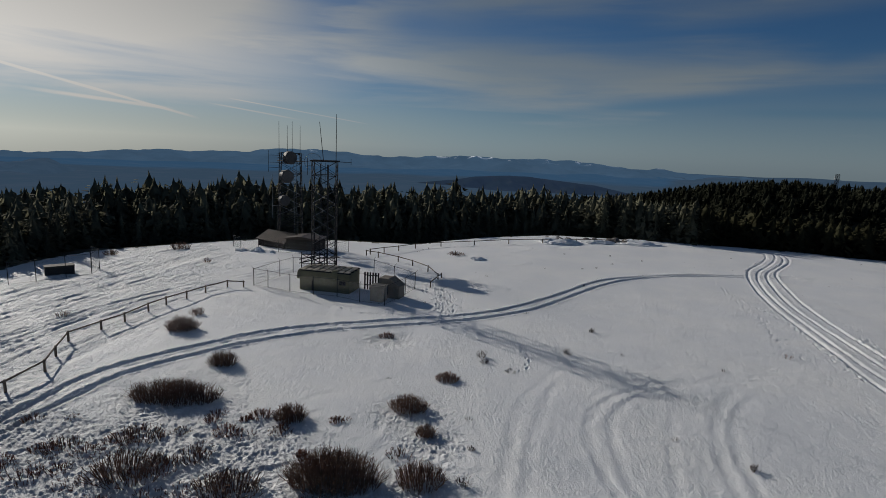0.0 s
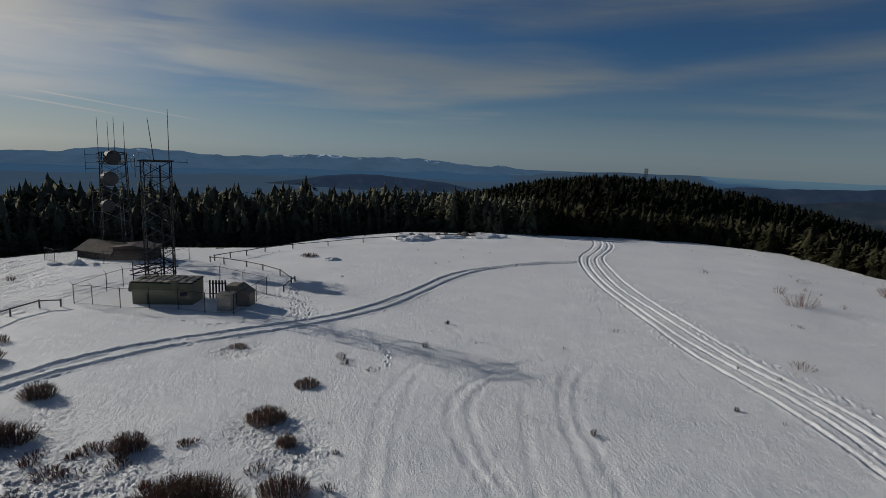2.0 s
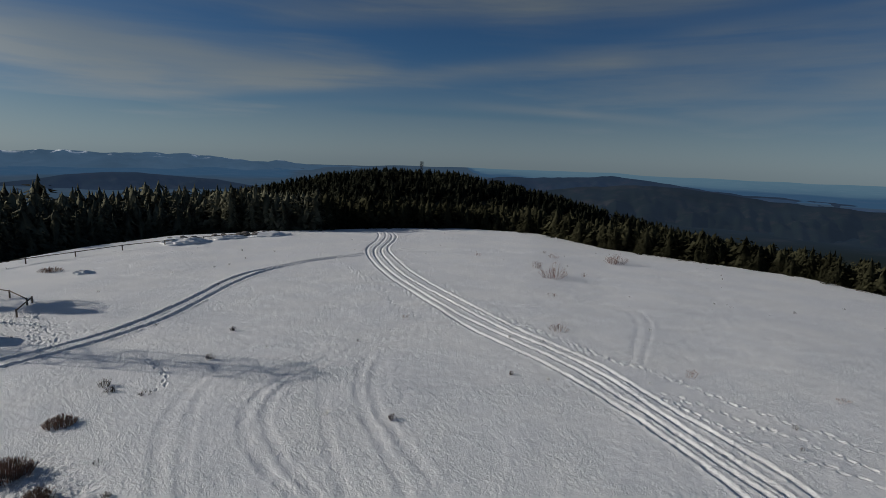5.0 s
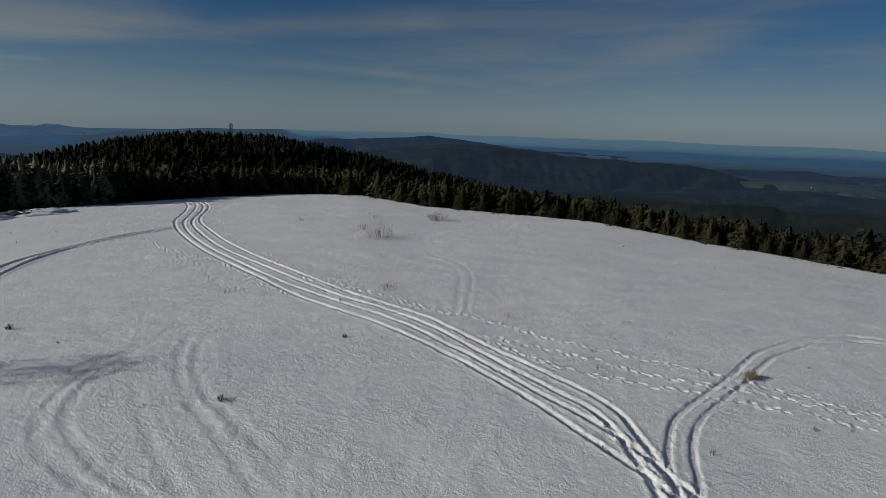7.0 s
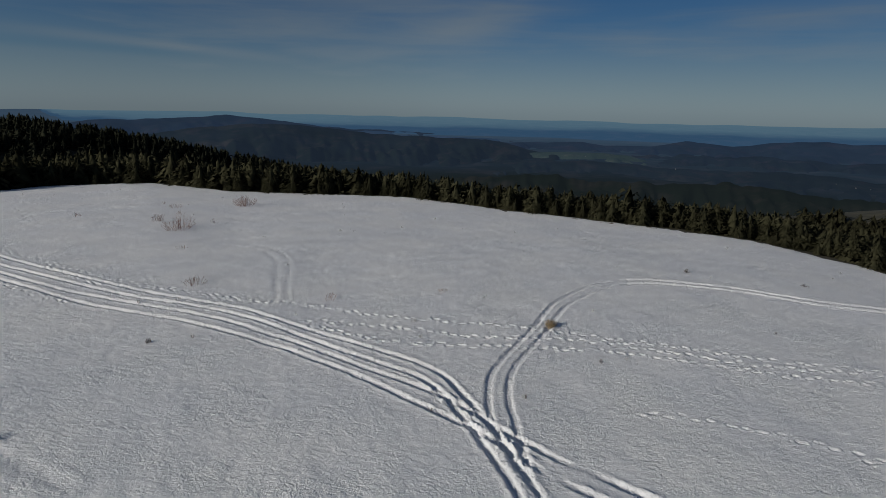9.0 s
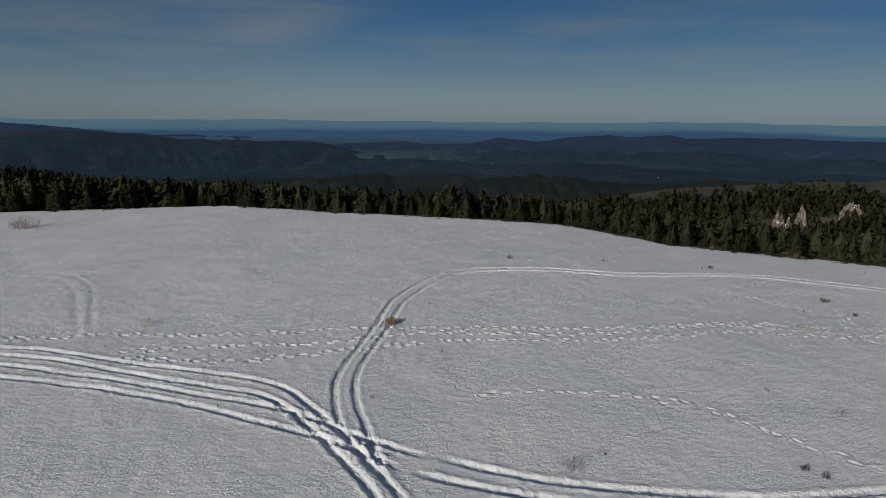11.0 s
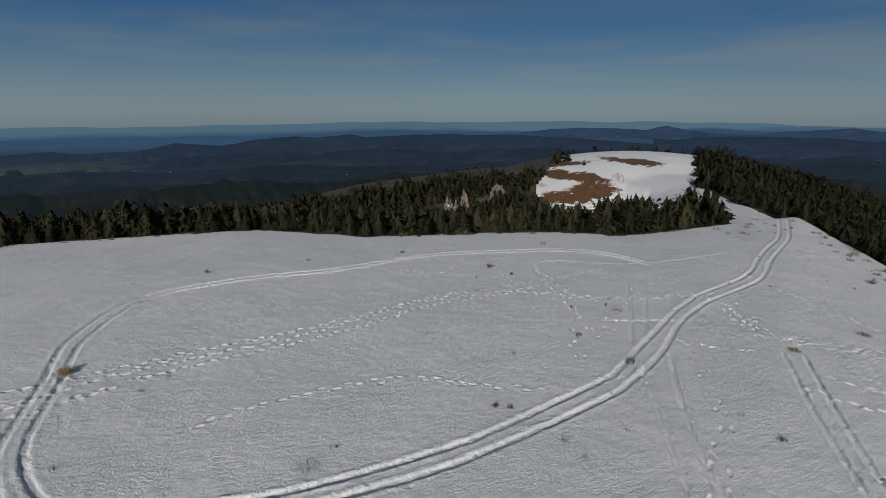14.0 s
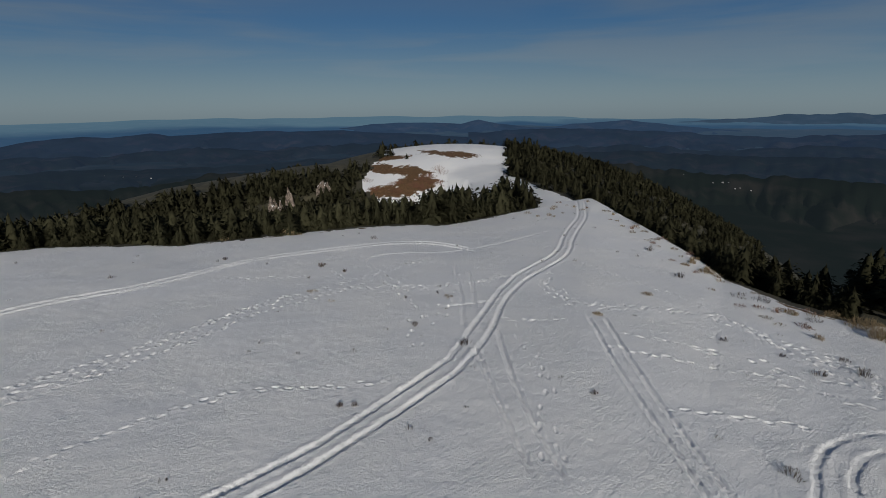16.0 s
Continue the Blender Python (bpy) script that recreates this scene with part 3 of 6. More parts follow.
# the churned lane by the fence
rut([(-44.5, 41), (-42.0, 48.2), (-40.3, 53.6), (-38.9, 59.2), (-37.6, 72), (-36.8, 84.0)], 0.12, 0.29, 0.75)
rut([(-41, 37), (-38.4, 43.9), (-34.8, 54.2), (-32.2, 59.5), (-29.5, 64.1), (-24, 73)], 0.105, 0.27, 0.75)
rut([(-46, 45), (-44.6, 51.2), (-44.1, 55.4), (-42.8, 59.2), (-42.3, 64.4), (-42.3, 70.7), (-41.3, 76.4), (-39.5, 81.2), (-37.4, 84.5)], 0.12, 0.29, 0.75)
rut([(-38.7, 57.8), (-39.2, 67.6), (-39.8, 69.9), (-41.2, 71.5), (-43.5, 71)], 0.13, 0.29)
rut([(-35, 32), (-33.8, 38.4), (-31.8, 46.4), (-29.9, 51.3), (-27.4, 55.8), (-24.3, 60.3), (-21.1, 65.9), (-17, 74)], 0.112, 0.27, 0.75)
rut([(-30.5, 29), (-30.2, 34.1), (-30.3, 37.4), (-30.0, 40.9), (-29.1, 44.9), (-27.7, 49.5), (-25.9, 53.7), (-23.4, 57.5)], 0.09, 0.25, 0.7)
rut([(-33, 30), (-31.9, 36.2), (-32.1, 42.4), (-31.0, 48.2), (-28.8, 54.0), (-25.7, 60.0), (-21, 69)], 0.105, 0.25, 0.72)
rut([(-36.6, 47), (-35.4, 56), (-33.0, 65), (-30, 73), (-24.5, 77)], 0.105, 0.27, 0.75)
# prints
steps([(36.2, 24.0), (36.2, 20.0), (35.9, 16.8), (36.0, 14.2), (36.4, 10.0), (37.2, 5.0), (37.3, -5.1), (37.3, -12.1), (38.8, -24.8), (38.2, -29), (37.0, -45.2)], 0.13)
steps([(33.3, 19.1), (34.2, 12.0), (34.4, 7.2), (35.1, 5.1), (36.4, -0.5), (36.4, -4.3), (36.2, -11.3), (38.2, -21.5), (38.1, -24.1), (36.5, -31.9), (36.1, -34.9)], 0.13)
steps([(32.4, 18.5), (31.9, 14.8), (31.9, 10.9), (34.8, 0.2), (35.1, -2.4), (35.0, -8.4), (35.2, -12.1), (36.0, -18.2), (36.7, -21.0), (36.8, -24.0), (36.3, -27.5), (36.2, -31.1), (36.5, -34.6)], 0.13)
steps([(27.4, -3.2), (27.8, -6.8), (27.2, -11.8), (26.6, -13.9), (25.7, -15.2), (20.0, -20.7)], 0.11)
steps([(40.0, -34.5), (42.2, -32.2), (49.6, -26.3)], 0.10)
steps([(39.0, -33.5), (43.6, -35.2), (48, -37)], 0.09)
for off in (0.0, 0.5, 1.1):
    steps([(23.1 + off, -43.5), (19.7 + off, -41.0), (17.0 + off, -39.3), (14.9, -40.0 - off), (10.6, -43.1 - off), (8.7, -43.8 - off), (6.3, -43.1 - off), (3.9, -41.8 - off), (1.3, -40.9 - off), (-3.5, -38.6 - off)], 0.12, 0.35)
steps([(29, -56), (23.9, -51.9), (9.8, -46.1), (2.7, -40.6), (-2, -37)], 0.11)
steps([(21.3, -32.7), (19.1, -33.6), (16.2, -36.0)], 0.11)
steps([(12.5, -33.2), (10.0, -33.0), (4.7, -34.7), (3.1, -35.1), (-2.5, -35.0)], 0.11, 0.25)
steps([(12, -36), (9.0, -36.6), (4.7, -37.4), (1.2, -36.7), (-3.8, -37.2)], 0.11, 0.4)
steps([(6.8, -27.3), (4.0, -28.9), (0.4, -30.4)], 0.11, 0.05)
for off in (0.0, 0.7, -0.8):
    steps([(24, -46 + off), (27, -42), (30, -37 + off), (33, -34 + off), (36, -33)], 0.10, 0.45)
steps([(26.5, -30), (24.5, -27.6), (22.0, -24.6)], 0.10, 0.3)
steps([(31, -44), (28.5, -37), (26, -33), (24.6, -29)], 0.10, 0.3)
steps([(19, -32), (15, -27.5), (11.5, -22.5), (9, -19)], 0.07, 0.4)
steps([(35.1, 75.2), (33.6, 66.1), (33.1, 60.2), (33.4, 56.3), (33.2, 52.1), (31.4, 43.9), (30.2, 38)], 0.11)
steps([(36.5, 92), (36.2, 82), (34.4, 70), (32.0, 60), (31.2, 52)], 0.11)
steps([(37.6, 50), (35.6, 43), (34.7, 39.9), (35.4, 35.8), (35.9, 30.8), (35.8, 28.2), (35.2, 23.6)], 0.12)
steps([(41, 61), (38.3, 50), (36.3, 41), (35.7, 33), (34.9, 26)], 0.08)
steps([(28.5, 42.0), (29.0, 47.5), (31.0, 53)], 0.06)
for off in (0.0, 0.8, 1.7, 2.6):
    steps([(-4.6 + off, 62.4), (-2.8 + off, 57.8), (-1.6 + off * 0.8, 53.3), (-0.4 + off * 0.4, 49.6)], 0.15, 0.4)
steps([(3, 52), (-1, 55), (-3, 60), (-1.5, 66)], 0.12, 0.3)
steps([(-10.5, 50.4), (-7.5, 49.0), (-5.0, 50)], 0.12, 0.25)
steps([(5.5, 42.3), (5.9, 38.7), (5.0, 35.9)], 0.08, 0.05)


def press(radii, bearings, xs, ys):
    """Depth of ruts with raised rims and of foot prints on the grid of the ground (rings by bearings)."""
    def window(x, y, reach):
        r, az = math.hypot(x, y), math.degrees(math.atan2(x, y))
        az += 360 if az < -46 else 0
        wide = math.degrees(reach / max(r, 2))
        i0, i1 = np.searchsorted(radii, (r - reach, r + reach))
        j0, j1 = np.searchsorted(bearings, (az - wide, az + wide))
        return slice(i0, i1), slice(j0, j1)

    dent = np.zeros_like(xs)
    side, run = np.full(xs.shape, 99.0, np.float32), np.zeros(xs.shape, np.float32)
    for plan, deep, wide, gauge in RUTS:
        pts = smooth(plan)
        gone, used = 0.0, []
        for p, q in zip(pts, pts[1:]):
            d = q - p
            size = d.length
            w = window((p.x + q.x) / 2, (p.y + q.y) / 2, gauge + wide * 2.6 + size)
            used.append(w)
            k = ((xs[w] - p.x) * d.x + (ys[w] - p.y) * d.y) / size ** 2
            u = ((xs[w] - p.x) * -d.y + (ys[w] - p.y) * d.x) / size
            off = np.hypot(u, np.maximum(np.maximum(-k, k - 1), 0) * size) * np.where(u < 0, -1, 1)
            near = (np.abs(off) < np.abs(side[w])) & (k > -0.15) & (k < 1.15)
            side[w] = np.where(near, off, side[w])
            run[w] = np.where(near, gone + k * size, run[w])
            gone += size
        box = (slice(min(w[0].start for w in used), max(w[0].stop for w in used)), slice(min(w[1].start for w in used), max(w[1].stop for w in used)))
        on = np.nonzero(np.abs(side[box]) < gauge + wide * 2.6)
        u, go, px, py = side[box][on], run[box][on], xs[box][on], ys[box][on]
        ends = np.clip(np.minimum(go, gone - go) / 1.5, 0, 1)
        v = np.abs(np.abs(u + 0.05 * hash_noise(go, go * 0, 0.5, 5) + 0.03 * hash_noise(go, go * 0, 2.3, 6)) - gauge) / wide
        lump = 1 + 0.5 * hash_noise(px, py, 2.2, 9) + 0.6 * hash_noise(px, py, 5.5, 10)
        tread = 0.80 + 0.16 * hash_noise(go * 3.4, (u > 0) * 7.0, 1.0, 17) + 0.16 * hash_noise(px, py, 4.5, 18)
        groove = -deep * np.exp(-(v / 0.62) ** 6) * tread + 0.30 * deep * lump * np.exp(-((v - 1.2) / 0.36) ** 2)
        broken = 0.13 * deep * (hash_noise(px, py, 4.1, 14) + 1.3 * hash_noise(px, py, 8.5, 15)) * np.exp(-(np.maximum(np.abs(u) - gauge, 0) / (1.6 * wide)) ** 4) * np.clip((2.5 * wide + gauge - np.abs(u)) / wide, 0, 1)
        dent[box][on] += (groove * (0.85 + 0.25 * hash_noise(go, (u > 0) * 9.0, 0.5, 16)) + broken) * ends
        side[box] = 99.0
    rng = random.Random(3)
    for plan, deep, stray in PRINTS:
        pts = smooth(plan, 0.68)
        for i, (p, q) in enumerate(zip(pts, pts[1:])):
            d = (q - p).normalized()
            c = p + Vector((-d.y, d.x)) * (0.15 if i % 2 else -0.15) + Vector((rng.gauss(0, stray), rng.gauss(0, stray)))
            w = window(c.x, c.y, 0.8)
            g = ((xs[w] - c.x) * d.x + (ys[w] - c.y) * d.y) / rng.uniform(0.21, 0.30)
            h = ((xs[w] - c.x) * -d.y + (ys[w] - c.y) * d.x) / rng.uniform(0.09, 0.12)
            s = np.sqrt(g * g + h * h)
            dent[w] += deep * rng.uniform(0.42, 0.82) * (-np.exp(-s ** 4) + 0.4 * np.exp(-((s - 1.45) / 0.4) ** 2))
    return dent


PATCHES = [(108.5, -142, 9.5, 4.4, 0.32), (119.5, -142, 6, 1.6, 0.1), (115, -120.5, 14, 4.0, 0.08), (126.5, -130, 7.5, 3.4, 0.5), (102, -116, 7.5, 6.0, 0.4), (106, -107.5, 9, 3.6, 0.4)]  # bare ground on the knoll: x, y, half sizes, turn


SUB_R, SUB_A = 2, 3  # finer steps where the snow is trodden


def finer(a):
    """A grid's values between its points."""
    def stretch(a, n):
        out = np.repeat(a[:-1], n, 0)
        for k in range(1, n):
            out[k::n] = a[:-1] + (a[1:] - a[:-1]) * (k / n)
        return np.concatenate([out, a[-1:]])
    return stretch(stretch(a, SUB_R).T, SUB_A).T


def make_ground():
    bearings = np.concatenate([np.arange(-46, 186, 0.25), np.arange(186, 315, 2.0)])
    inner = [0.4, 2.0, 4.0, 6.0, 8.0, 10.0, 12.0, 14.0, 15.5]
    for reach, grow in ((62, 1.0058), (100, 1.0072), (136, 1.012), (225, 1.016), (400, 1.04), (4900, 1.07)):
        while inner[-1] < reach:
            inner.append(inner[-1] * grow)
    radii = np.array(inner)
    rr, aa = np.meshgrid(radii, np.radians(bearings), indexing="ij")
    xs, ys = rr * np.sin(aa), rr * np.cos(aa)
    zs = land(xs, ys)
    edge = edge_radius(np.degrees(aa))
    near = np.clip(1.15 - rr / 300, 0, 1)
    zs += near * (0.10 * hash_noise(xs, ys, 0.09, 1) + 0.025 * hash_noise(xs, ys, 0.5, 2) + 0.014 * hash_noise(xs, ys, 1.7, 3) + 0.010 * hash_noise(xs, ys, 3.4, 4))
    heath = np.clip((-4 - xs) / 5, 0, 1) * np.clip((30 - ys) / 4, 0, 1) * np.clip(ys / 8, 0, 1)
    for cx, cy, rad in ((-2.0, 29.2, 2.2), (-0.8, 26.2, 2.0), (-5.0, 41.8, 1.8), (-1.0, 22.4, 2.2), (-16, 29, 4.5), (-5, 21.6, 3.2)):
        heath = np.maximum(heath, np.exp(-((xs - cx) ** 2 + (ys - cy) ** 2) / rad ** 2))
    churn = np.clip((-22 - xs - 0.12 * (ys - 40)) / 5, 0, 1) * (rr < edge * 0.995)
    # the trodden parts, on the finer grid
    fr, fa = finer(rr), finer(aa)
    fx, fy = fr * np.sin(fa), fr * np.cos(fa)
    dent = press(fr[:, 0], np.degrees(fa[0]), fx, fy)
    fh, fc = finer(heath), finer(churn)
    at = np.nonzero(fh > 0.03)
    x, y = fx[at], fy[at]
    crag = 1 - 2 * np.abs(hash_noise(x + 0.6 * hash_noise(x, y, 0.8, 26), y, 2.3, 21))
    dent[at] += (fh[at] - 0.03) * (0.045 * crag + 0.045 * (1 - 2 * np.abs(hash_noise(x, y, 4.6, 22))) + 0.04 * hash_noise(x, y, 8.5, 25) + 0.05 * hash_noise(x, y, 0.9, 27) + 0.02)
    at = np.nonzero(fc > 0.03)
    x, y = fx[at], fy[at]
    drift = x - 0.12 * y
    dent[at] += (fc[at] - 0.03) * (0.06 * hash_noise(drift * 1.5, y * 0.10, 1.0, 23) + 0.05 * hash_noise(drift * 3.4, y * 0.25, 1.0, 24) + 0.02 * hash_noise(x, y, 3.0, 28) + 0.025 * hash_noise(x, y, 6.0, 29))
    far = np.clip((rr - 600) / 500, 0, 1)
    zs += far * 9 * hash_noise(xs, ys, 0.004, 31)
    bare = np.zeros(zs.shape)
    rim = np.exp(-((rr / edge - 0.995) / 0.010) ** 2) * np.interp(np.degrees(aa), [50, 72, 112, 130, 150, 160, 181], [0.1, 0.55, 0.5, 0.75, 0.35, 0.6, 0.75])
    bare = np.maximum(bare, rim * (0.6 + 0.5 * hash_noise(xs, ys, 0.35, 41)))
    for cx, cy, ax, ay, turn in PATCHES:
        u, v = (xs - cx) * math.cos(turn) + (ys - cy) * math.sin(turn), -(xs - cx) * math.sin(turn) + (ys - cy) * math.cos(turn)
        s = np.hypot(u / ax, v / ay) + 0.35 * hash_noise(xs, ys, 0.22, 43)
        bare = np.maximum(bare, np.clip(1.45 - s, 0, 0.82))
    # thin bare specks strewn over the knoll, to dull its sunlit snow
    knoll = np.exp(-(((xs - 112) / 26) ** 2 + ((ys + 130) / 26) ** 2) ** 2)
    bare = np.maximum(bare, 0.17 * knoll)
    na, nr = len(bearings), len(radii)
    wide = fr.shape[1]
    miss = np.abs(dent - finer(dent[::SUB_R, ::SUB_A]))
    rough = np.zeros((nr - 1, na - 1), bool)
    for p in range(SUB_R + 1):
        for q in range(SUB_A + 1):
            rough |= miss[p:p + (nr - 2) * SUB_R + 1:SUB_R, q:q + (na - 2) * SUB_A + 1:SUB_A] > 0.014 * np.clip(rr[:-1, :-1] / 42, 0.45, 1)
    rough &= (rr[:-1, :-1] > 16) & (rr[:-1, :-1] < 240)
    i, j = np.nonzero(~rough)
    k = i * SUB_R * wide + j * SUB_A
    quads, owner = [np.stack([k, k + SUB_A, k + SUB_R * wide + SUB_A, k + SUB_R * wide], -1)], [np.stack([i, j], -1)]
    i, j = np.nonzero(rough)
    for p in range(SUB_R):
        for q in range(SUB_A):
            k = (i * SUB_R + p) * wide + j * SUB_A + q
            quads.append(np.stack([k, k + 1, k + wide + 1, k + wide], -1))
            owner.append(np.stack([i, j], -1))
    quads, owner = np.concatenate(quads)[:, ::-1], np.concatenate(owner)
    used, quads = np.unique(quads, return_inverse=True)
    quads = quads.reshape(-1, 4)

    def taken(grid):
        return finer(grid).ravel()[used]

    co = np.stack([fx.ravel()[used], fy.ravel()[used], taken(zs) + np.where(fr.ravel()[used] < 240, dent.ravel()[used], 0)], -1)
    rim_ = np.searchsorted(used, np.arange(na) * SUB_A)
    tris = np.stack([rim_[:-1], rim_[1:], np.full(na - 1, len(co))], -1)
    co = np.concatenate([co, [[0, 0, 0.0]]])
    mesh = bpy.data.meshes.new("ground")
    mesh.vertices.add(len(co))
    mesh.vertices.foreach_set("co", co.astype(np.float32).ravel())
    loops = np.concatenate([quads.ravel(), tris.ravel()])
    mesh.loops.add(len(loops))
    mesh.loops.foreach_set("vertex_index", loops.astype(np.int32))
    nq, nt = len(quads), len(tris)
    mesh.polygons.add(nq + nt)
    mesh.polygons.foreach_set("loop_start", np.concatenate([np.arange(nq) * 4, nq * 4 + np.arange(nt) * 3]).astype(np.int32))
    ragged = 0.012 * hash_noise(xs, ys, 0.4, 51) + 0.008 * hash_noise(xs, ys, 1.3, 52)
    snowy = (rr < edge * (1.0 + ragged)) | open_snow(xs, ys)
    turn = (np.degrees(aa) + 180) % 360 - 180
    # strength of the haze glow painted on the far ground, by distance and bearing
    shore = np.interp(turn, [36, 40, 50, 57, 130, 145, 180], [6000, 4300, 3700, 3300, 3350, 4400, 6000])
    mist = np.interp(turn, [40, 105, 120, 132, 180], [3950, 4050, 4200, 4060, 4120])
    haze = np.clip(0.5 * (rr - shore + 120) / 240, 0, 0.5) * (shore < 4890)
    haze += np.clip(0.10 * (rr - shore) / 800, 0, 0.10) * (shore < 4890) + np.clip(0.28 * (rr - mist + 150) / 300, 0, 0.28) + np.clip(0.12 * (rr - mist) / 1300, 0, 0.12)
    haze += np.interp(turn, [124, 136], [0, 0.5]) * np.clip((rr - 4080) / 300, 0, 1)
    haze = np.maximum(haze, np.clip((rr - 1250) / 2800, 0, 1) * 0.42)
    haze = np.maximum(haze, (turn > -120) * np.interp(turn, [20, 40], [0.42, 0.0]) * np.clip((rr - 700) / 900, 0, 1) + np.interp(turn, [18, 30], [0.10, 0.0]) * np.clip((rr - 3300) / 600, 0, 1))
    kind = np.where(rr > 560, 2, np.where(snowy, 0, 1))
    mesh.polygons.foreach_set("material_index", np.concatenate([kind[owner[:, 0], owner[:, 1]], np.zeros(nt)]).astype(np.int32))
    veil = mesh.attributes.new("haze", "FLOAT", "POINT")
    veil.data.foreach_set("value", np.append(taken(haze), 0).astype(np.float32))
    mesh.polygons.foreach_set("use_smooth", np.ones(nq + nt, bool))
    trod = mesh.attributes.new("trodden", "FLOAT", "POINT")
    trod.data.foreach_set("value", np.append(taken(np.clip(0.75 * heath + 0.45 * churn, 0, 1)), 0).astype(np.float32))
    tint = mesh.attributes.new("bare", "FLOAT", "POINT")
    tint.data.foreach_set("value", np.append(taken(bare), 0).astype(np.float32))
    for m in (SNOW, FLOOR, FAR_LAND):
        mesh.materials.append(m)
    mesh.update()
    mesh.validate()
    ob = tagged(new("ground", mesh), "snow-covered hilltop meadow with vehicle ruts, falling away to forest", "ground", kind="structure")
    return ob


make_ground()


# ---------------------------------------------------------------- distant hills
def make_ridge(name, radius, profile, material_, label, jag=0.09, deep=500, seed=0):
    """A line of hills: (bearing, elevation of the crest in degrees) from end to end."""
    az = np.arange(profile[0][0], profile[-1][0] + 0.01, 0.2)
    el = np.interp(az, [p[0] for p in profile], [p[1] for p in profile])
    el = el + jag * (hash_noise(az, az * 0, 0.7, seed) + 0.5 * hash_noise(az, az * 0, 1.9, seed + 1))
    top = 15 + radius * np.tan(np.radians(el))
    rows = 12
    verts, faces = [], []
    for n in range(rows):
        t = n / (rows - 1)
        r = radius - deep * t + 60 * t * hash_noise(az, az * 0 + n, 0.5, seed + 3)
        floor_z = np.interp(r, [0, 1000, 4900], [-170, -170, -110]) - 40
        z = top * (1 - t ** 0.8) + floor_z * t ** 0.8 + math.sin(math.pi * t) * 0.7 * (26 * hash_noise(az + 0.25 * n, az * 0 + n * 0.3, 0.55, seed + 4) + 24 * (0.5 - np.abs(hash_noise(az - 0.2 * n, az * 0 + n * 0.4, 0.9, seed + 6))) + 8 * hash_noise(az, az * 0 + n * 0.7, 2.6, seed + 7))
        verts += list(zip(r * np.sin(np.radians(az)), r * np.cos(np.radians(az)), z))
    m = len(az)
    verts += list(zip((radius + 120) * np.sin(np.radians(az)), (radius + 120) * np.cos(np.radians(az)), np.full(m, -190.0)))
    faces = [(n * m + i, n * m + i + 1, (n + 1) * m + i + 1, (n + 1) * m + i) for n in range(rows - 1) for i in range(m - 1)]
    faces += [(rows * m + i, rows * m + i + 1, i + 1, i) for i in range(m - 1)]
    mesh = bpy.data.meshes.new(name)
    mesh.from_pydata(verts, [], faces)
    mesh.polygons.foreach_set("use_smooth", [True] * len(faces))
    mesh.materials.append(material_)
    return tagged(new(name, mesh), label, "hills", kind="structure")


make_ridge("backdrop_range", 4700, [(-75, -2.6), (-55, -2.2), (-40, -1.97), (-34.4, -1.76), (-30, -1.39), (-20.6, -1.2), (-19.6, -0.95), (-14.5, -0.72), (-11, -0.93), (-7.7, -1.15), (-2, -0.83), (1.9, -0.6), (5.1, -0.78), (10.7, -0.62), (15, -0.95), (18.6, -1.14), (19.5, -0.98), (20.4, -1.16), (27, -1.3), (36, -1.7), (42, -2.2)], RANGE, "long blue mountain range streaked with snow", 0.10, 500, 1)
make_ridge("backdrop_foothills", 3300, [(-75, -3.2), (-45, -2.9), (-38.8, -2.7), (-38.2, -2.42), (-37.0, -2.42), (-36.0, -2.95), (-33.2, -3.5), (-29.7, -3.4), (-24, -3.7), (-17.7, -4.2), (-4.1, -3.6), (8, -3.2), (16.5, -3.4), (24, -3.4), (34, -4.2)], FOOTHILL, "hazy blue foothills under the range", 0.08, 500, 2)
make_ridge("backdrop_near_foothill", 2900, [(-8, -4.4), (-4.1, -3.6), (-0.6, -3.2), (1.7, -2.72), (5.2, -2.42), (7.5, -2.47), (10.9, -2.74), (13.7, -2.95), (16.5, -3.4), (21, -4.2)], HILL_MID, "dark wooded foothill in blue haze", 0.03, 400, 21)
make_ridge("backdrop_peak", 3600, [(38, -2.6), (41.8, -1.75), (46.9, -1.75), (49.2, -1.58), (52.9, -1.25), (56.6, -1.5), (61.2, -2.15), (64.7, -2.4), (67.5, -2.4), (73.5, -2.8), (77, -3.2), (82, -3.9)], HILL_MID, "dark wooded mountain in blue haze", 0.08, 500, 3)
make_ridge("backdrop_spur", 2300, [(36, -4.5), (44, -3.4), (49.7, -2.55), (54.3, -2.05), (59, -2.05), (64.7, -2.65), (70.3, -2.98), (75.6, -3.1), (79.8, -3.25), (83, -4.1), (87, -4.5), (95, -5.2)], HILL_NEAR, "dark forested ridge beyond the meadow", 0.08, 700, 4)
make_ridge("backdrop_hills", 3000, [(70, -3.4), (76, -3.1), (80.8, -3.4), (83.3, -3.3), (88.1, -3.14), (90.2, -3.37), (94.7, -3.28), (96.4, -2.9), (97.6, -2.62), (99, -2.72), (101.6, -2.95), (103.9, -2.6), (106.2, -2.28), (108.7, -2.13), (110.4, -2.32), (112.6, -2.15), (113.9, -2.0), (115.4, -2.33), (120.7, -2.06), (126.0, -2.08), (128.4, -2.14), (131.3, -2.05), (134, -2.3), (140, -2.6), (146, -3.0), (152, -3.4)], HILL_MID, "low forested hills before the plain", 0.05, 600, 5)
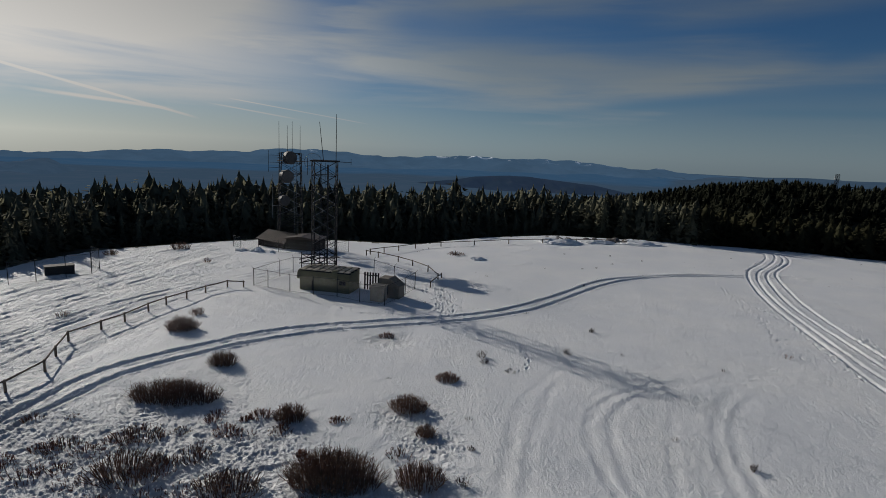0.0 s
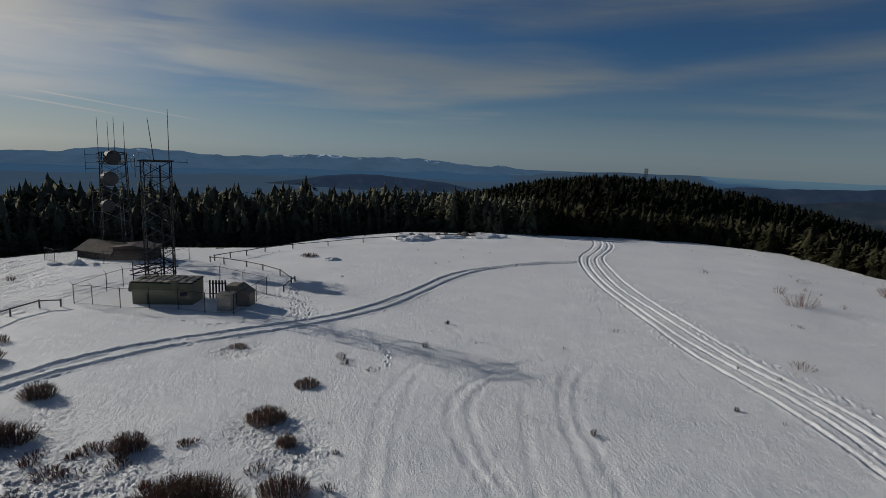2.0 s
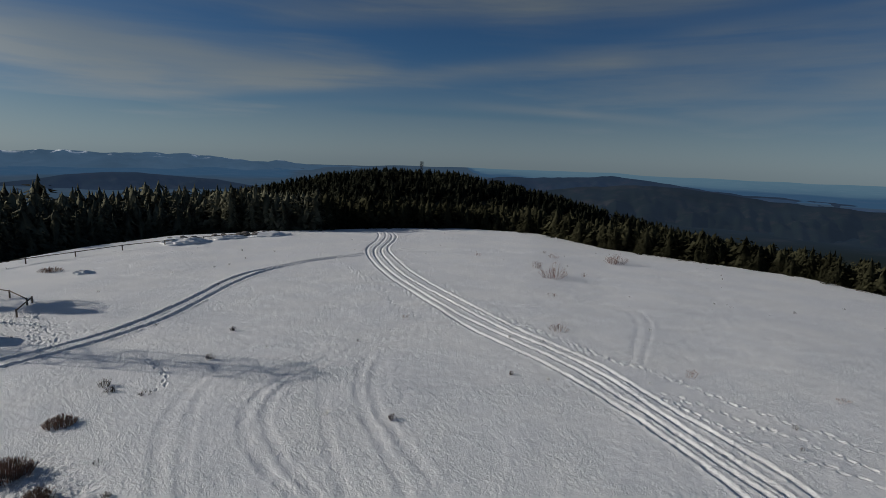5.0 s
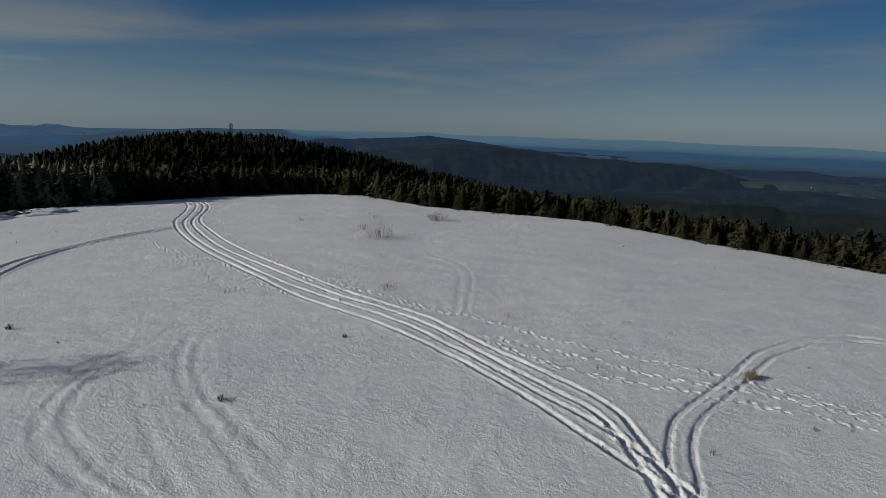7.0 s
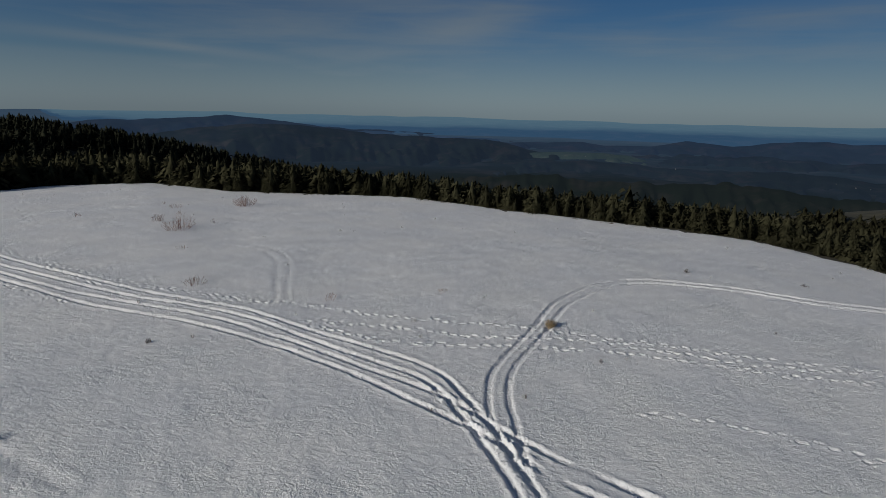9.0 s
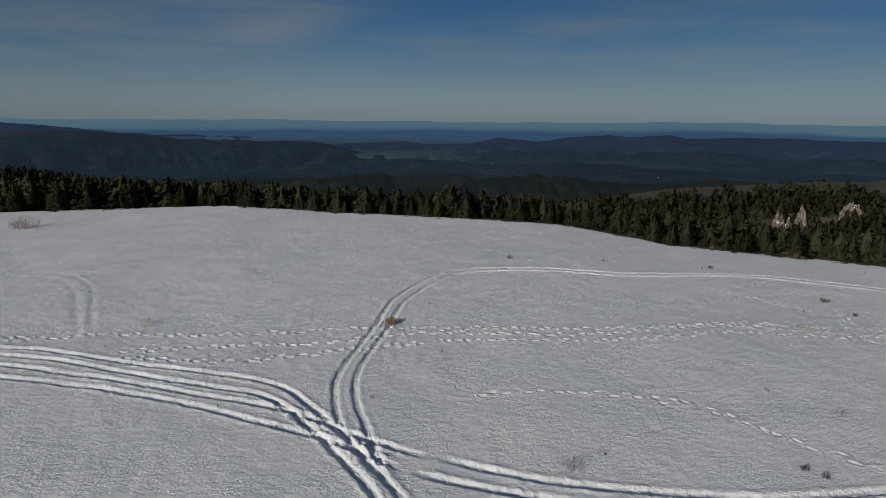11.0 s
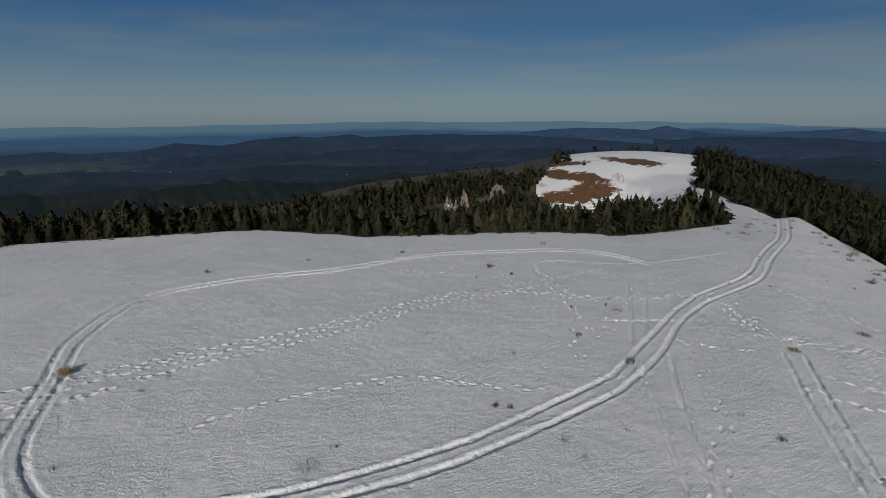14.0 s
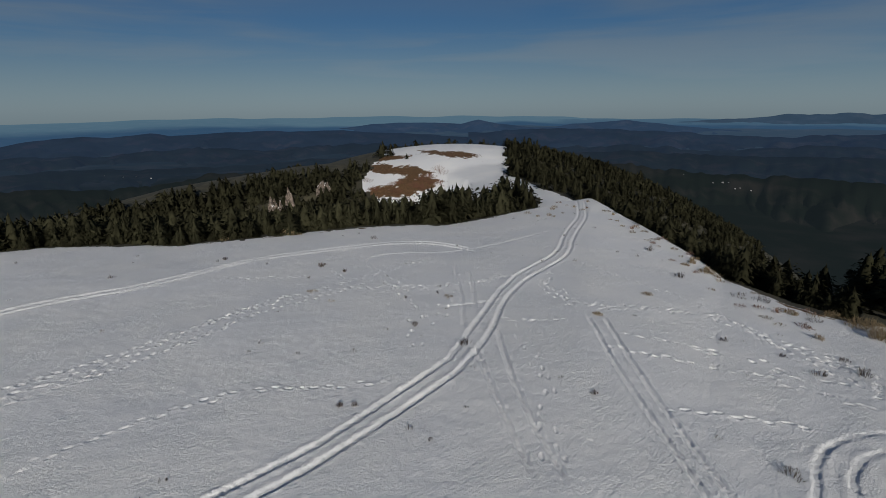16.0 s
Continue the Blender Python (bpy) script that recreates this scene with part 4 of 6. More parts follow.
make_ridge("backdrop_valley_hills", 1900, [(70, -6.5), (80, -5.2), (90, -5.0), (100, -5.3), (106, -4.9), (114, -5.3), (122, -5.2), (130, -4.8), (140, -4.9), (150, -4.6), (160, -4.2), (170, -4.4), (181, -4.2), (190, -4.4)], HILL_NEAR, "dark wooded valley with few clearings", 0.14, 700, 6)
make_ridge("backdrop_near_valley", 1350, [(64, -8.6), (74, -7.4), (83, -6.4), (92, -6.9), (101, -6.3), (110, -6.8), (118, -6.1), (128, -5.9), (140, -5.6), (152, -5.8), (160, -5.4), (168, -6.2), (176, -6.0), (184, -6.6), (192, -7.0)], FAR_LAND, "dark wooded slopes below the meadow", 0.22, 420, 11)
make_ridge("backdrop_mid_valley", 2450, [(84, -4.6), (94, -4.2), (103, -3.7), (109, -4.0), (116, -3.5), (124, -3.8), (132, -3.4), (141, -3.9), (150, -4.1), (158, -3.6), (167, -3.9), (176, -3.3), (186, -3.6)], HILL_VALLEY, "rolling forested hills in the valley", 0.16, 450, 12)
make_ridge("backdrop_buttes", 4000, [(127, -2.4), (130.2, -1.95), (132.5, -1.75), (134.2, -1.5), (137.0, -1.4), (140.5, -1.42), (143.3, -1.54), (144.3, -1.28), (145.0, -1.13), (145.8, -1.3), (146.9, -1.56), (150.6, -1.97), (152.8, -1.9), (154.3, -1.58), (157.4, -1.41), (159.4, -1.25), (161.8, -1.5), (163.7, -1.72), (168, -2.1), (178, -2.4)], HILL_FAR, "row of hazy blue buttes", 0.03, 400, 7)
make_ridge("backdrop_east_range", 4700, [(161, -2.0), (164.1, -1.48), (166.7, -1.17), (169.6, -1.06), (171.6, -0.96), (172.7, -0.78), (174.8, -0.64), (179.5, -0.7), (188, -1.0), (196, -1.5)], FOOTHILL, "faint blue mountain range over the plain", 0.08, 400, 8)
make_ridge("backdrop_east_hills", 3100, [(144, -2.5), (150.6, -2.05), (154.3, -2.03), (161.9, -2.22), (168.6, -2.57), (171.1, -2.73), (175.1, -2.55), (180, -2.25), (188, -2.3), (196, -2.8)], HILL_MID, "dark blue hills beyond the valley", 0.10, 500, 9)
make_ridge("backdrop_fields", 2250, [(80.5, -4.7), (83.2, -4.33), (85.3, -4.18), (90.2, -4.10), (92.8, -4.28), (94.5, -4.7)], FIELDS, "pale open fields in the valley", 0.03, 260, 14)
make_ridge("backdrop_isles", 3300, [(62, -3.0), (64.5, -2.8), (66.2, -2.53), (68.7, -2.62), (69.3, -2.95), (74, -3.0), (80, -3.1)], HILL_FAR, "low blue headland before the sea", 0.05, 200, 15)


# ---------------------------------------------------------------- building blocks
def mesh_of(name, verts, faces, material_, flat=True):
    mesh = bpy.data.meshes.new(name)
    mesh.from_pydata([tuple(v) for v in verts], [], faces)
    if not flat:
        mesh.polygons.foreach_set("use_smooth", [True] * len(mesh.polygons))
    mesh.materials.append(material_)
    return mesh


def put(name, mesh, parent, label="", m=None):
    ob = new(name, mesh)
    ob.parent = parent
    if m is not None:
        ob.matrix_basis = m
    return tagged(ob, label)


def thing(name, m, label, category, group="", kind=""):
    ob = new(name)
    ob.matrix_basis = m
    return tagged(ob, label, category, group, kind)


class Shape:
    """Gathers the faces of one part."""

    def __init__(self):
        self.v, self.f = [], []

    def tube(self, a, b, ra, rb=None, n=6):
        a, b = Vector(a), Vector(b)
        rb = ra if rb is None else rb
        d = (b - a).normalized()
        u = d.cross(Vector((0, 0, 1)) if abs(d.z) < 0.95 else Vector((1, 0, 0))).normalized()
        w, k = d.cross(u), len(self.v)
        for p, r in ((a, ra), (b, rb)):
            self.v += [p + (u * math.cos(i * math.tau / n) + w * math.sin(i * math.tau / n)) * r for i in range(n)]
        self.f += [(k + i, k + (i + 1) % n, k + n + (i + 1) % n, k + n + i) for i in range(n)]
        if n > 3:
            self.f += [tuple(k + i for i in reversed(range(n))), tuple(k + n + i for i in range(n))]
        return self

    def box(self, lo, hi, m=Matrix(), chamfer=0.0):
        k, c = len(self.v), chamfer
        (x0, y0, z0), (x1, y1, z1) = lo, hi
        if not c:
            self.v += [m @ Vector((x, y, z)) for z in (z0, z1) for x, y in ((x0, y0), (x1, y0), (x1, y1), (x0, y1))]
            self.f += [tuple(k + i for i in q) for q in ((3, 2, 1, 0), (4, 5, 6, 7), (0, 1, 5, 4), (1, 2, 6, 5), (2, 3, 7, 6), (3, 0, 4, 7))]
            return self
        rings = ((z0, c), (z0 + c, 0), (z1 - c, 0), (z1, c))
        for z, g in rings:
            q = c if not g else c
            pts = [(x0 + q, y0), (x1 - q, y0), (x1, y0 + q), (x1, y1 - q), (x1 - q, y1), (x0 + q, y1), (x0, y1 - q), (x0, y0 + q)]
            mx, my = (x0 + x1) / 2, (y0 + y1) / 2
            sx, sy = 1 - 2 * g / (x1 - x0), 1 - 2 * g / (y1 - y0)
            self.v += [m @ Vector((mx + (x - mx) * sx, my + (y - my) * sy, z)) for x, y in pts]
        for r in range(3):
            self.f += [(k + r * 8 + i, k + r * 8 + (i + 1) % 8, k + r * 8 + 8 + (i + 1) % 8, k + r * 8 + 8 + i) for i in range(8)]
        self.f += [tuple(k + i for i in reversed(range(8))), tuple(k + 24 + i for i in range(8))]
        return self

    def prism(self, outline, depth, m=Matrix()):
        """An outline in x and z, drawn out along y."""
        k, n = len(self.v), len(outline)
        self.v += [m @ Vector((x, y, z)) for y in (0, depth) for x, z in outline]
        self.f += [tuple(k + i for i in range(n)), tuple(k + n + i for i in reversed(range(n)))]
        self.f += [(k + i, k + n + i, k + n + (i + 1) % n, k + (i + 1) % n) for i in range(n)]
        return self

    def mesh(self, name, material_, flat=True):
        return mesh_of(name, self.v, self.f, material_, flat)


# ---------------------------------------------------------------- conifers
def skirts(rng, height, spread, layers, points, low=0.03):
    """Ragged skirts of boughs, one over the other."""
    v, f = [], []
    for n in range(layers):
        t = n / layers
        z0, z1 = height * (low + (1 - low) * t), height * min(low + (1 - low) * t + 2.4 / layers + 0.05, 1.04)
        w, k = spread * (1 - t) ** 0.62 + 0.03 * spread, len(v)
        for i in range(points):
            a = math.tau * (i + rng.uniform(-0.3, 0.3)) / points + n
            out = i % 2 == 1
            q = w * (rng.uniform(0.8, 1.45) if out else rng.uniform(0.38, 0.65))
            v.append((math.cos(a) * q, math.sin(a) * q, z0 + (rng.uniform(-0.5, 0.45) if out else rng.uniform(0.4, 1.2)) * height / layers * 0.8))
        v.append((rng.uniform(-0.04, 0.04), rng.uniform(-0.04, 0.04), z1))
        f += [(k + i, k + (i + 1) % points, k + points) for i in range(points)]
    return v, f


def tufts(rng, height, spread, count, small, large, full=0.78):
    """Many little tufts of needles over a cone, thickest outside, drooping at the tip."""
    v, f = [], []
    lobes = rng.uniform(0, 6.28)
    for n in range(count):
        t = 1 - math.sqrt(1 - 0.985 * (n + rng.random()) / count)
        a = rng.uniform(0, math.tau)
        reach = spread * ((1 - t) ** full + 0.015) * (0.5 + 0.62 * math.sqrt(rng.random())) * (1 + 0.14 * math.sin(3 * a + lobes + 9 * t))
        c, s = math.cos(a), math.sin(a)
        q = height * rng.uniform(small, large) * (1 - 0.5 * t)
        p = Vector((c * reach, s * reach, height * (0.015 + 0.97 * t)))
        o, g = Vector((c, s, rng.uniform(-0.9, 0.5))), Vector((-s, c, rng.uniform(-0.5, 0.5)))
        k = len(v)
        v += [p + o * q * 0.9, p - o * q * 0.5 + g * q * 0.55, p - o * q * 0.5 - g * q * 0.55 + Vector((0, 0, rng.uniform(-0.3, 0.5) * q))]
        f.append((k, k + 1, k + 2))
    k = len(v)
    w = 0.016 * height
    v += [Vector((w, 0, 0.90 * height)), Vector((-w, w, 0.90 * height)), Vector((-w, -w, 0.90 * height)), Vector((0, 0, 0.99 * height))]
    return v, f + [(k, k + 1, k + 3), (k + 1, k + 2, k + 3), (k + 2, k, k + 3)]


def spray_models(seed, height, spread, count, small, large, full=0.78):
    out = []
    for s in range(6):
        rng = random.Random(seed + s)
        v, f = skirts(rng, height * 0.9, spread * 0.55, 3, 7)
        v2, f2 = tufts(rng, height, spread * (0.85 + 0.07 * s), count, small, large, full)
        out.append((np.array([tuple(p) for p in v + v2]), np.array(f + [tuple(i + len(v) for i in q) for q in f2]), height))
    return out


def make_fir(seed, height, spread, count, needles, label):
    rng = random.Random(seed)
    tree = thing("conifer", Matrix(), label, "tree", "conifers at the edge of the meadow")
    stem = Shape()
    z, x, y = -0.6, 0.0, 0.0
    for i in range(5):
        z2, x2, y2 = height * (i + 1) / 5 * 0.96, x + rng.uniform(-0.03, 0.03), y + rng.uniform(-0.03, 0.03)
        stem.tube((x, y, z), (x2, y2, z2), 0.014 * height * (1 - i / 5.2) + 0.01, 0.014 * height * (1 - (i + 1) / 5.2) + 0.01, 7)
        z, x, y = z2, x2, y2
    put("trunk", stem.mesh("trunk", BARK, False), tree)
    v, f = skirts(rng, height * 0.88, spread * 0.5, 5, 7)
    v2, f2 = tufts(rng, height, spread, count, 0.035, 0.08, 0.68)
    crown = mesh_of("crown", v + v2, f + [tuple(i + len(v) for i in q) for q in f2], needles)
    soften(crown, np.array([tuple(p) for p in v + v2]), 0, 0, 0, height)
    put("crown", crown, tree)
    return tree


def tree_height(az, out):
    """Mean height of the trees on a bearing, so far outside the edge of the snow."""
    tall = np.interp(az, [-60, 8, 18, 30, 60, 75, 125, 138, 141, 149, 152, 158, 185], [15.9, 16.1, 11.5, 7.5, 6.0, 4.8, 4.3, 4.4, 6.0, 5.2, 3.2, 3.6, 4.6])
    if -34 < az < 14:
        tall = min(tall, 7.5 + 0.52 * max(out - 13, 0))
    return float(tall) if az > -34 else min(10.5, 6.0 + 0.2 * max(out, 0))


def first_row(az):
    return float(np.interp(az, [-44, -42, -36, -33, 8, 22, 150, 158], [24, 1.5, 1.5, 12.5, 12.5, 0.6, 0.6, 3.0]))


def treeless(x, y):
    ring = [(x, y), (x + 0.9, y), (x - 0.9, y), (x, y + 0.9), (x, y - 0.9)]
    return bool(open_snow(np.array([p[0] for p in ring]), np.array([p[1] for p in ring])).any())


def plant_edge():
    """Single trees along the edge of the snow, thinning nowhere; returns the spots used."""
    tall = [make_fir(s, 10.0, 2.2, 620, NEEDLES_BACKLIT, "tall dark-green fir at the edge of the snow") for s in (3, 4, 5)]
    young = [make_fir(s, 5.0, 1.75, 560, NEEDLES, "young green fir with branches down to the snow") for s in (6, 7, 8, 9)]
    rng = random.Random(12)
    count, az = 0, -52.0
    used = {id(t): False for t in tall + young}
    while az < 184 and count < 290:
        edge = float(edge_radius(az))
        out = first_row(az) + rng.uniform(0, 5.5)
        r = edge + out
        x, y = r * math.sin(radians(az)), r * math.cos(radians(az))
        az += rng.uniform(0.45, 1.15) if az < 30 else rng.uniform(0.3, 1.3)
        if treeless(x, y):
            continue
        high = tree_height(az, out) * (rng.uniform(0.5, 1.0) if az < 24 else rng.uniform(0.3, 1.12))
        kin = tall if az < 24 else young
        base = 10.0 if az < 24 else 5.0
        model = kin[rng.randrange(len(kin))]
        m = Matrix.Translation((x, y, ground_at(x, y) - 0.1)) @ Matrix.Rotation(rng.uniform(0, 6.28), 4, "Z") @ Matrix.Rotation(rng.uniform(-0.03, 0.03), 4, "X")
        size = high / base
        if not used[id(model)]:
            used[id(model)], tree = True, model
            tree.matrix_basis = m
        else:
            tree = copy_thing(model, m)
        tree.scale = (size * rng.uniform(0.85, 1.2),) * 2 + (size,)
        count += 1


plant_edge()


def lone_firs():
    """Single small firs on and below the knoll."""
    for n, (x, y, h, label) in enumerate(((128.5, -133.0, 4.6, "lone dark fir on top of the snowy knoll"), (119.0, -130.5, 2.0, "small lone fir on the snowy knoll"), (64.0, -53.6, 2.1, "small bright-green fir at the snow's edge"))):
        tree = make_fir(40 + n, 5.0, 1.45, 560, NEEDLES, label)
        tree.matrix_basis = Matrix.Translation((x, y, ground_at(x, y) - 0.1))
        tree.scale = (h / 5,) * 3


lone_firs()


def plant_wood(name, spots, models, material_, label, category="woods"):
    """Many trees in one mesh, each a scaled and turned copy of a model's faces."""
    vs, fs, base, stems = [], [], 0, []
    rng = np.random.default_rng(5)
    for n, (x, y, z, h) in enumerate(spots):
        mv, mf, mh = models[n % len(models)]
        a, s = rng.uniform(0, 6.28), h / mh
        w = s * rng.uniform(0.9, 1.45)
        c, d = math.cos(a) * w, math.sin(a) * w
        vs.append(np.stack([mv[:, 0] * c - mv[:, 1] * d + x, mv[:, 0] * d + mv[:, 1] * c + y, mv[:, 2] * s + z - 0.2], -1))
        fs.append(mf + base)
        base += len(mv)
        stems.append(np.repeat([[x, y, z, h]], len(mv), 0))
    co, tri = np.concatenate(vs), np.concatenate(fs)
    mesh = bpy.data.meshes.new(name)
    mesh.vertices.add(len(co)), mesh.loops.add(tri.size), mesh.polygons.add(len(tri))
    mesh.vertices.foreach_set("co", co.astype(np.float32).ravel())
    mesh.loops.foreach_set("vertex_index", tri.astype(np.int32).ravel())
    mesh.polygons.foreach_set("loop_start", (np.arange(len(tri)) * 3).astype(np.int32))
    mesh.materials.append(material_)
    mesh.update()
    stems = np.concatenate(stems)
    soften(mesh, co, stems[:, 0], stems[:, 1], stems[:, 2], stems[:, 3])
    return tagged(new(name, mesh), label, category, kind="stuff")


# highest line that the wood left of the knoll reaches: bearing, elevation
SKY_AZ = [102, 106.5, 110.5, 117.5, 122.5, 128.5, 133, 136]
SKY_EL = [-8.8, -8.0, -7.4, -6.7, -5.6, -5.2, -4.8, -4.6]


def plant_woods():
    rng = random.Random(31)
    for name, az0, az1, deep, gap, lay, models, mat, label in (
            ("dark_fir_wood", -60, 24, 50, 2.2, 5.0, spray_models(50, 10, 3.3, 200, 0.055, 0.11, 0.6), NEEDLES_BACKLIT, "dense dark fir wood behind the meadow"),
            ("young_fir_wood", 24, 148, 60, 2.3, 5.0, spray_models(60, 5, 2.1, 125, 0.08, 0.15, 0.55), NEEDLES, "dense wood of young firs below the snow"),
            ("slope_fir_wood", 148, 187, 125, 2.9, 3.0, spray_models(70, 6, 2.3, 150, 0.06, 0.12, 0.6), NEEDLES, "fir wood on the steep slope below the ridge")):
        spots, r0 = [], lay
        while r0 < deep:
            step = gap * (1 + r0 / 140)
            az = az0 + rng.random()
            while az < az1:
                edge = float(edge_radius(az))
                r = edge + r0 + first_row(az) - 1.5 + rng.uniform(-0.5, 0.5) * step
                b = radians(az + rng.uniform(-0.3, 0.3))
                x, y = r * math.sin(b), r * math.cos(b)
                if not treeless(x, y):
                    spots.append((x, y, ground_at(x, y), tree_height(az, r0 + first_row(az) - 1.5) * (rng.uniform(0.70, 0.96) if az < 24 else rng.uniform(0.5, 1.15)) * (1.22 if rng.random() < 0.03 else 1.0)))
                az += math.degrees(step / r)
            r0 += step
        plant_wood(name, spots, models, mat, label)
    # the wooded hill and the flanks of the knoll
    pick = np.random.default_rng(33)
    az, r = np.radians(pick.uniform(2, 84, 5600)), np.sqrt(pick.uniform(190 ** 2, 490 ** 2, 5600))
    x, y = r * np.sin(az), r * np.cos(az)
    spots = list(zip(x, y, land(x, y), pick.uniform(6.5, 11.5, len(x))))
    plant_wood("hill_fir_wood", spots, spray_models(80, 10, 3.3, 34, 0.12, 0.24, 0.65), NEEDLES_HILL, "dark fir wood covering the far hill")
    az, r = pick.uniform(104, 172, 6600), pick.uniform(112, 250, 6600)
    x, y = r * np.sin(np.radians(az)), r * np.cos(np.radians(az))
    z = land(x, y)
    keep = (r > edge_radius(az) + 36) & (z > -42)
    for dx, dy in ((0, 0), (1, 0), (-1, 0), (0, 1), (0, -1)):
        keep &= ~open_snow(x + dx, y + dy)
    top = np.degrees(np.arctan2(z + 4.0 - 15, r))
    keep &= (az > 135) | (top < np.interp(az, SKY_AZ, SKY_EL))
    low = 1 - 0.45 * ((az > 130.5) & (az < 143) & (r < 150)) - 0.35 * (az > 147)
    spots = list(zip(x[keep], y[keep], z[keep], pick.uniform(2.6, 5.0, int(keep.sum())) * low[keep]))
    plant_wood("knoll_fir_wood", spots, spray_models(90, 5, 2.1, 46, 0.10, 0.19, 0.6), NEEDLES, "young fir wood on the flanks of the snowy knoll")


plant_woods()


# ---------------------------------------------------------------- heath, twigs and grass
def make_bush(name, x, y, wide, high, stems, material_, label, category="bush", lean=0.5, thick=0.012, seed=0):
    rng = random.Random(int(x * 71 + y * 37) + seed)
    ob = thing(name, Matrix.Translation((x, y, ground_at(x, y) - 0.03)), label, category)
    long = max(wide / 2, 0.12)
    shape = Shape()
    for _ in range(stems):
        a, q = rng.uniform(0, math.tau), math.sqrt(rng.random())
        p = Vector((math.cos(a) * q * long * 0.85, math.sin(a) * q * min(long, 1.4) * 0.75, -0.15))
        h = high * rng.uniform(0.55, 1.12) * (1 - 0.55 * q * q)
        t = p + Vector((math.cos(a) * q * lean * high * rng.uniform(0.2, 1) + rng.uniform(-0.18, 0.18) * high, math.sin(a) * q * lean * high * 0.7 + rng.uniform(-0.18, 0.18) * high, h + 0.15))
        mid = p.lerp(t, 0.55) + Vector((rng.uniform(-0.06, 0.06), rng.uniform(-0.06, 0.06), 0.05)) * high
        r = thick * rng.uniform(0.7, 1.4)
        shape.tube(p, mid, r * 1.6, r * 1.2, 3).tube(mid, t, r * 1.3, r * 0.4, 3)
        for _ in range(2):
            f = mid.lerp(t, rng.uniform(0.0, 0.7))
            shape.tube(f, f + Vector((rng.uniform(-0.22, 0.22), rng.uniform(-0.22, 0.22), rng.uniform(0.08, 0.26))) * high, r * 0.9, r * 0.4, 3)
    tagged(put("brush", shape.mesh("brush", material_), ob), kind="stuff")
    return ob


HEATH = [(-16.0, 29.8, 6.0, 1.25, 620), (-21.7, 42.0, 2.4, 1.35, 240), (-22.5, 46.2, 1.3, 0.8, 60), (-15.4, 35.2, 1.8, 1.15, 200), (-8.6, 28.1, 1.8, 1.0, 220), (-2.2, 30.0, 2.3, 1.0, 240),
         (-1.0, 27.1, 1.1, 0.75, 110), (-4.9, 22.4, 4.6, 1.75, 620), (-1.0, 22.9, 2.4, 0.95, 220), (-5.1, 42.6, 1.5, 0.5, 90), (0.0, 34.6, 1.7, 0.6, 150)]
HEATH_THIN = [(-14.3, 22.1, 3.4, 1.1, 170), (-15.6, 25.2, 2.6, 0.6, 110), (-9.3, 21.3, 3.2, 0.8, 170), (-12.0, 23.8, 2.0, 0.5, 60), (-18.5, 24.0, 2.2, 0.5, 60), (-41.0, 79.9, 2.8, 1.1, 120), (-47.1, 72.8, 1.8, 0.9, 80), (0.3, 83.6, 2.6, 0.75, 110), (-32.2, 69.4, 0.7, 0.8, 25), (-33.4, 44.6, 1.2, 0.45, 25), (-2.2, 25.0, 1.4, 0.35, 40)]
RED_TWIGS = [(75.2, 54.3, 3.3, 2.0, 130), (55.7, 49.9, 3.5, 2.2, 90), (58.6, 55.8, 1.7, 1.4, 40), (68.6, 61.8, 1.4, 1.2, 30), (37.5, 32.6, 1.6, 0.95, 45), (47.3, 42.6, 1.5, 0.45, 30), (57.3, 68.2, 1.1, 0.9, 25), (60.6, 48.8, 0.8, 0.8, 15), (27.3, 42.7, 1.0, 0.45, 25), (42.8, 11.9, 0.9, 0.5, 25), (98, -113, 5.0, 1.8, 130), (102, -117, 4.5, 1.5, 110), (96.5, -118, 4.0, 1.6, 100), (106, -113, 4.0, 1.2, 90), (99.5, -124, 3.0, 2.2, 40), (64, 57, 1.0, 0.8, 18), (71, 66, 0.8, 0.7, 14), (38, 20, 1.1, 0.6, 26)]
KNOLL_SCRUB = [(109.8, -106.8, 5.0, 1.6, 120), (103.2, -108.4, 5.0, 1.7, 130), (100.4, -113.5, 5.0, 1.8, 140), (100.8, -120.0, 4.0, 1.8, 110), (102.1, -125.7, 3.0, 2.0, 60), (116.3, -110.8, 4.0, 1.2, 80), (106.5, -111.5, 4.0, 1.4, 100), (98.5, -116.5, 3.5, 1.5, 90)]
SPRIGS = [(21.0, -6.7, 1.2, 0.3), (2.5, 39.1, 0.65, 0.7), (2.7, 38.0, 0.65, 0.45), (4.4, 36.4, 0.75, 0.36), (9.1, 40.6, 0.55, 0.6), (12.5, 46.7, 0.35, 0.46), (1.0, 22.9, 0.56, 0.47), (1.4, 25.9, 0.37, 0.27), (15.6, 25.5, 0.3, 0.45), (26.4, 27.0, 0.33, 0.28), (20.2, -27.5, 0.7, 0.5), (20.6, -16.9, 0.16, 0.28), (20.0, -17.4, 0.16, 0.28), (58.8, -9.6, 0.76, 0.42), (45.0, -35.7, 1.0, 0.34), (40.9, -35.2, 0.3, 0.38), (56.4, -31.2, 0.41, 0.38), (25.2, -28.1, 0.42, 0.37), (50.5, -48.8, 1.1, 0.49), (44.6, -35.3, 0.5, 0.33), (58.0, -20.0, 0.52, 0.43)]
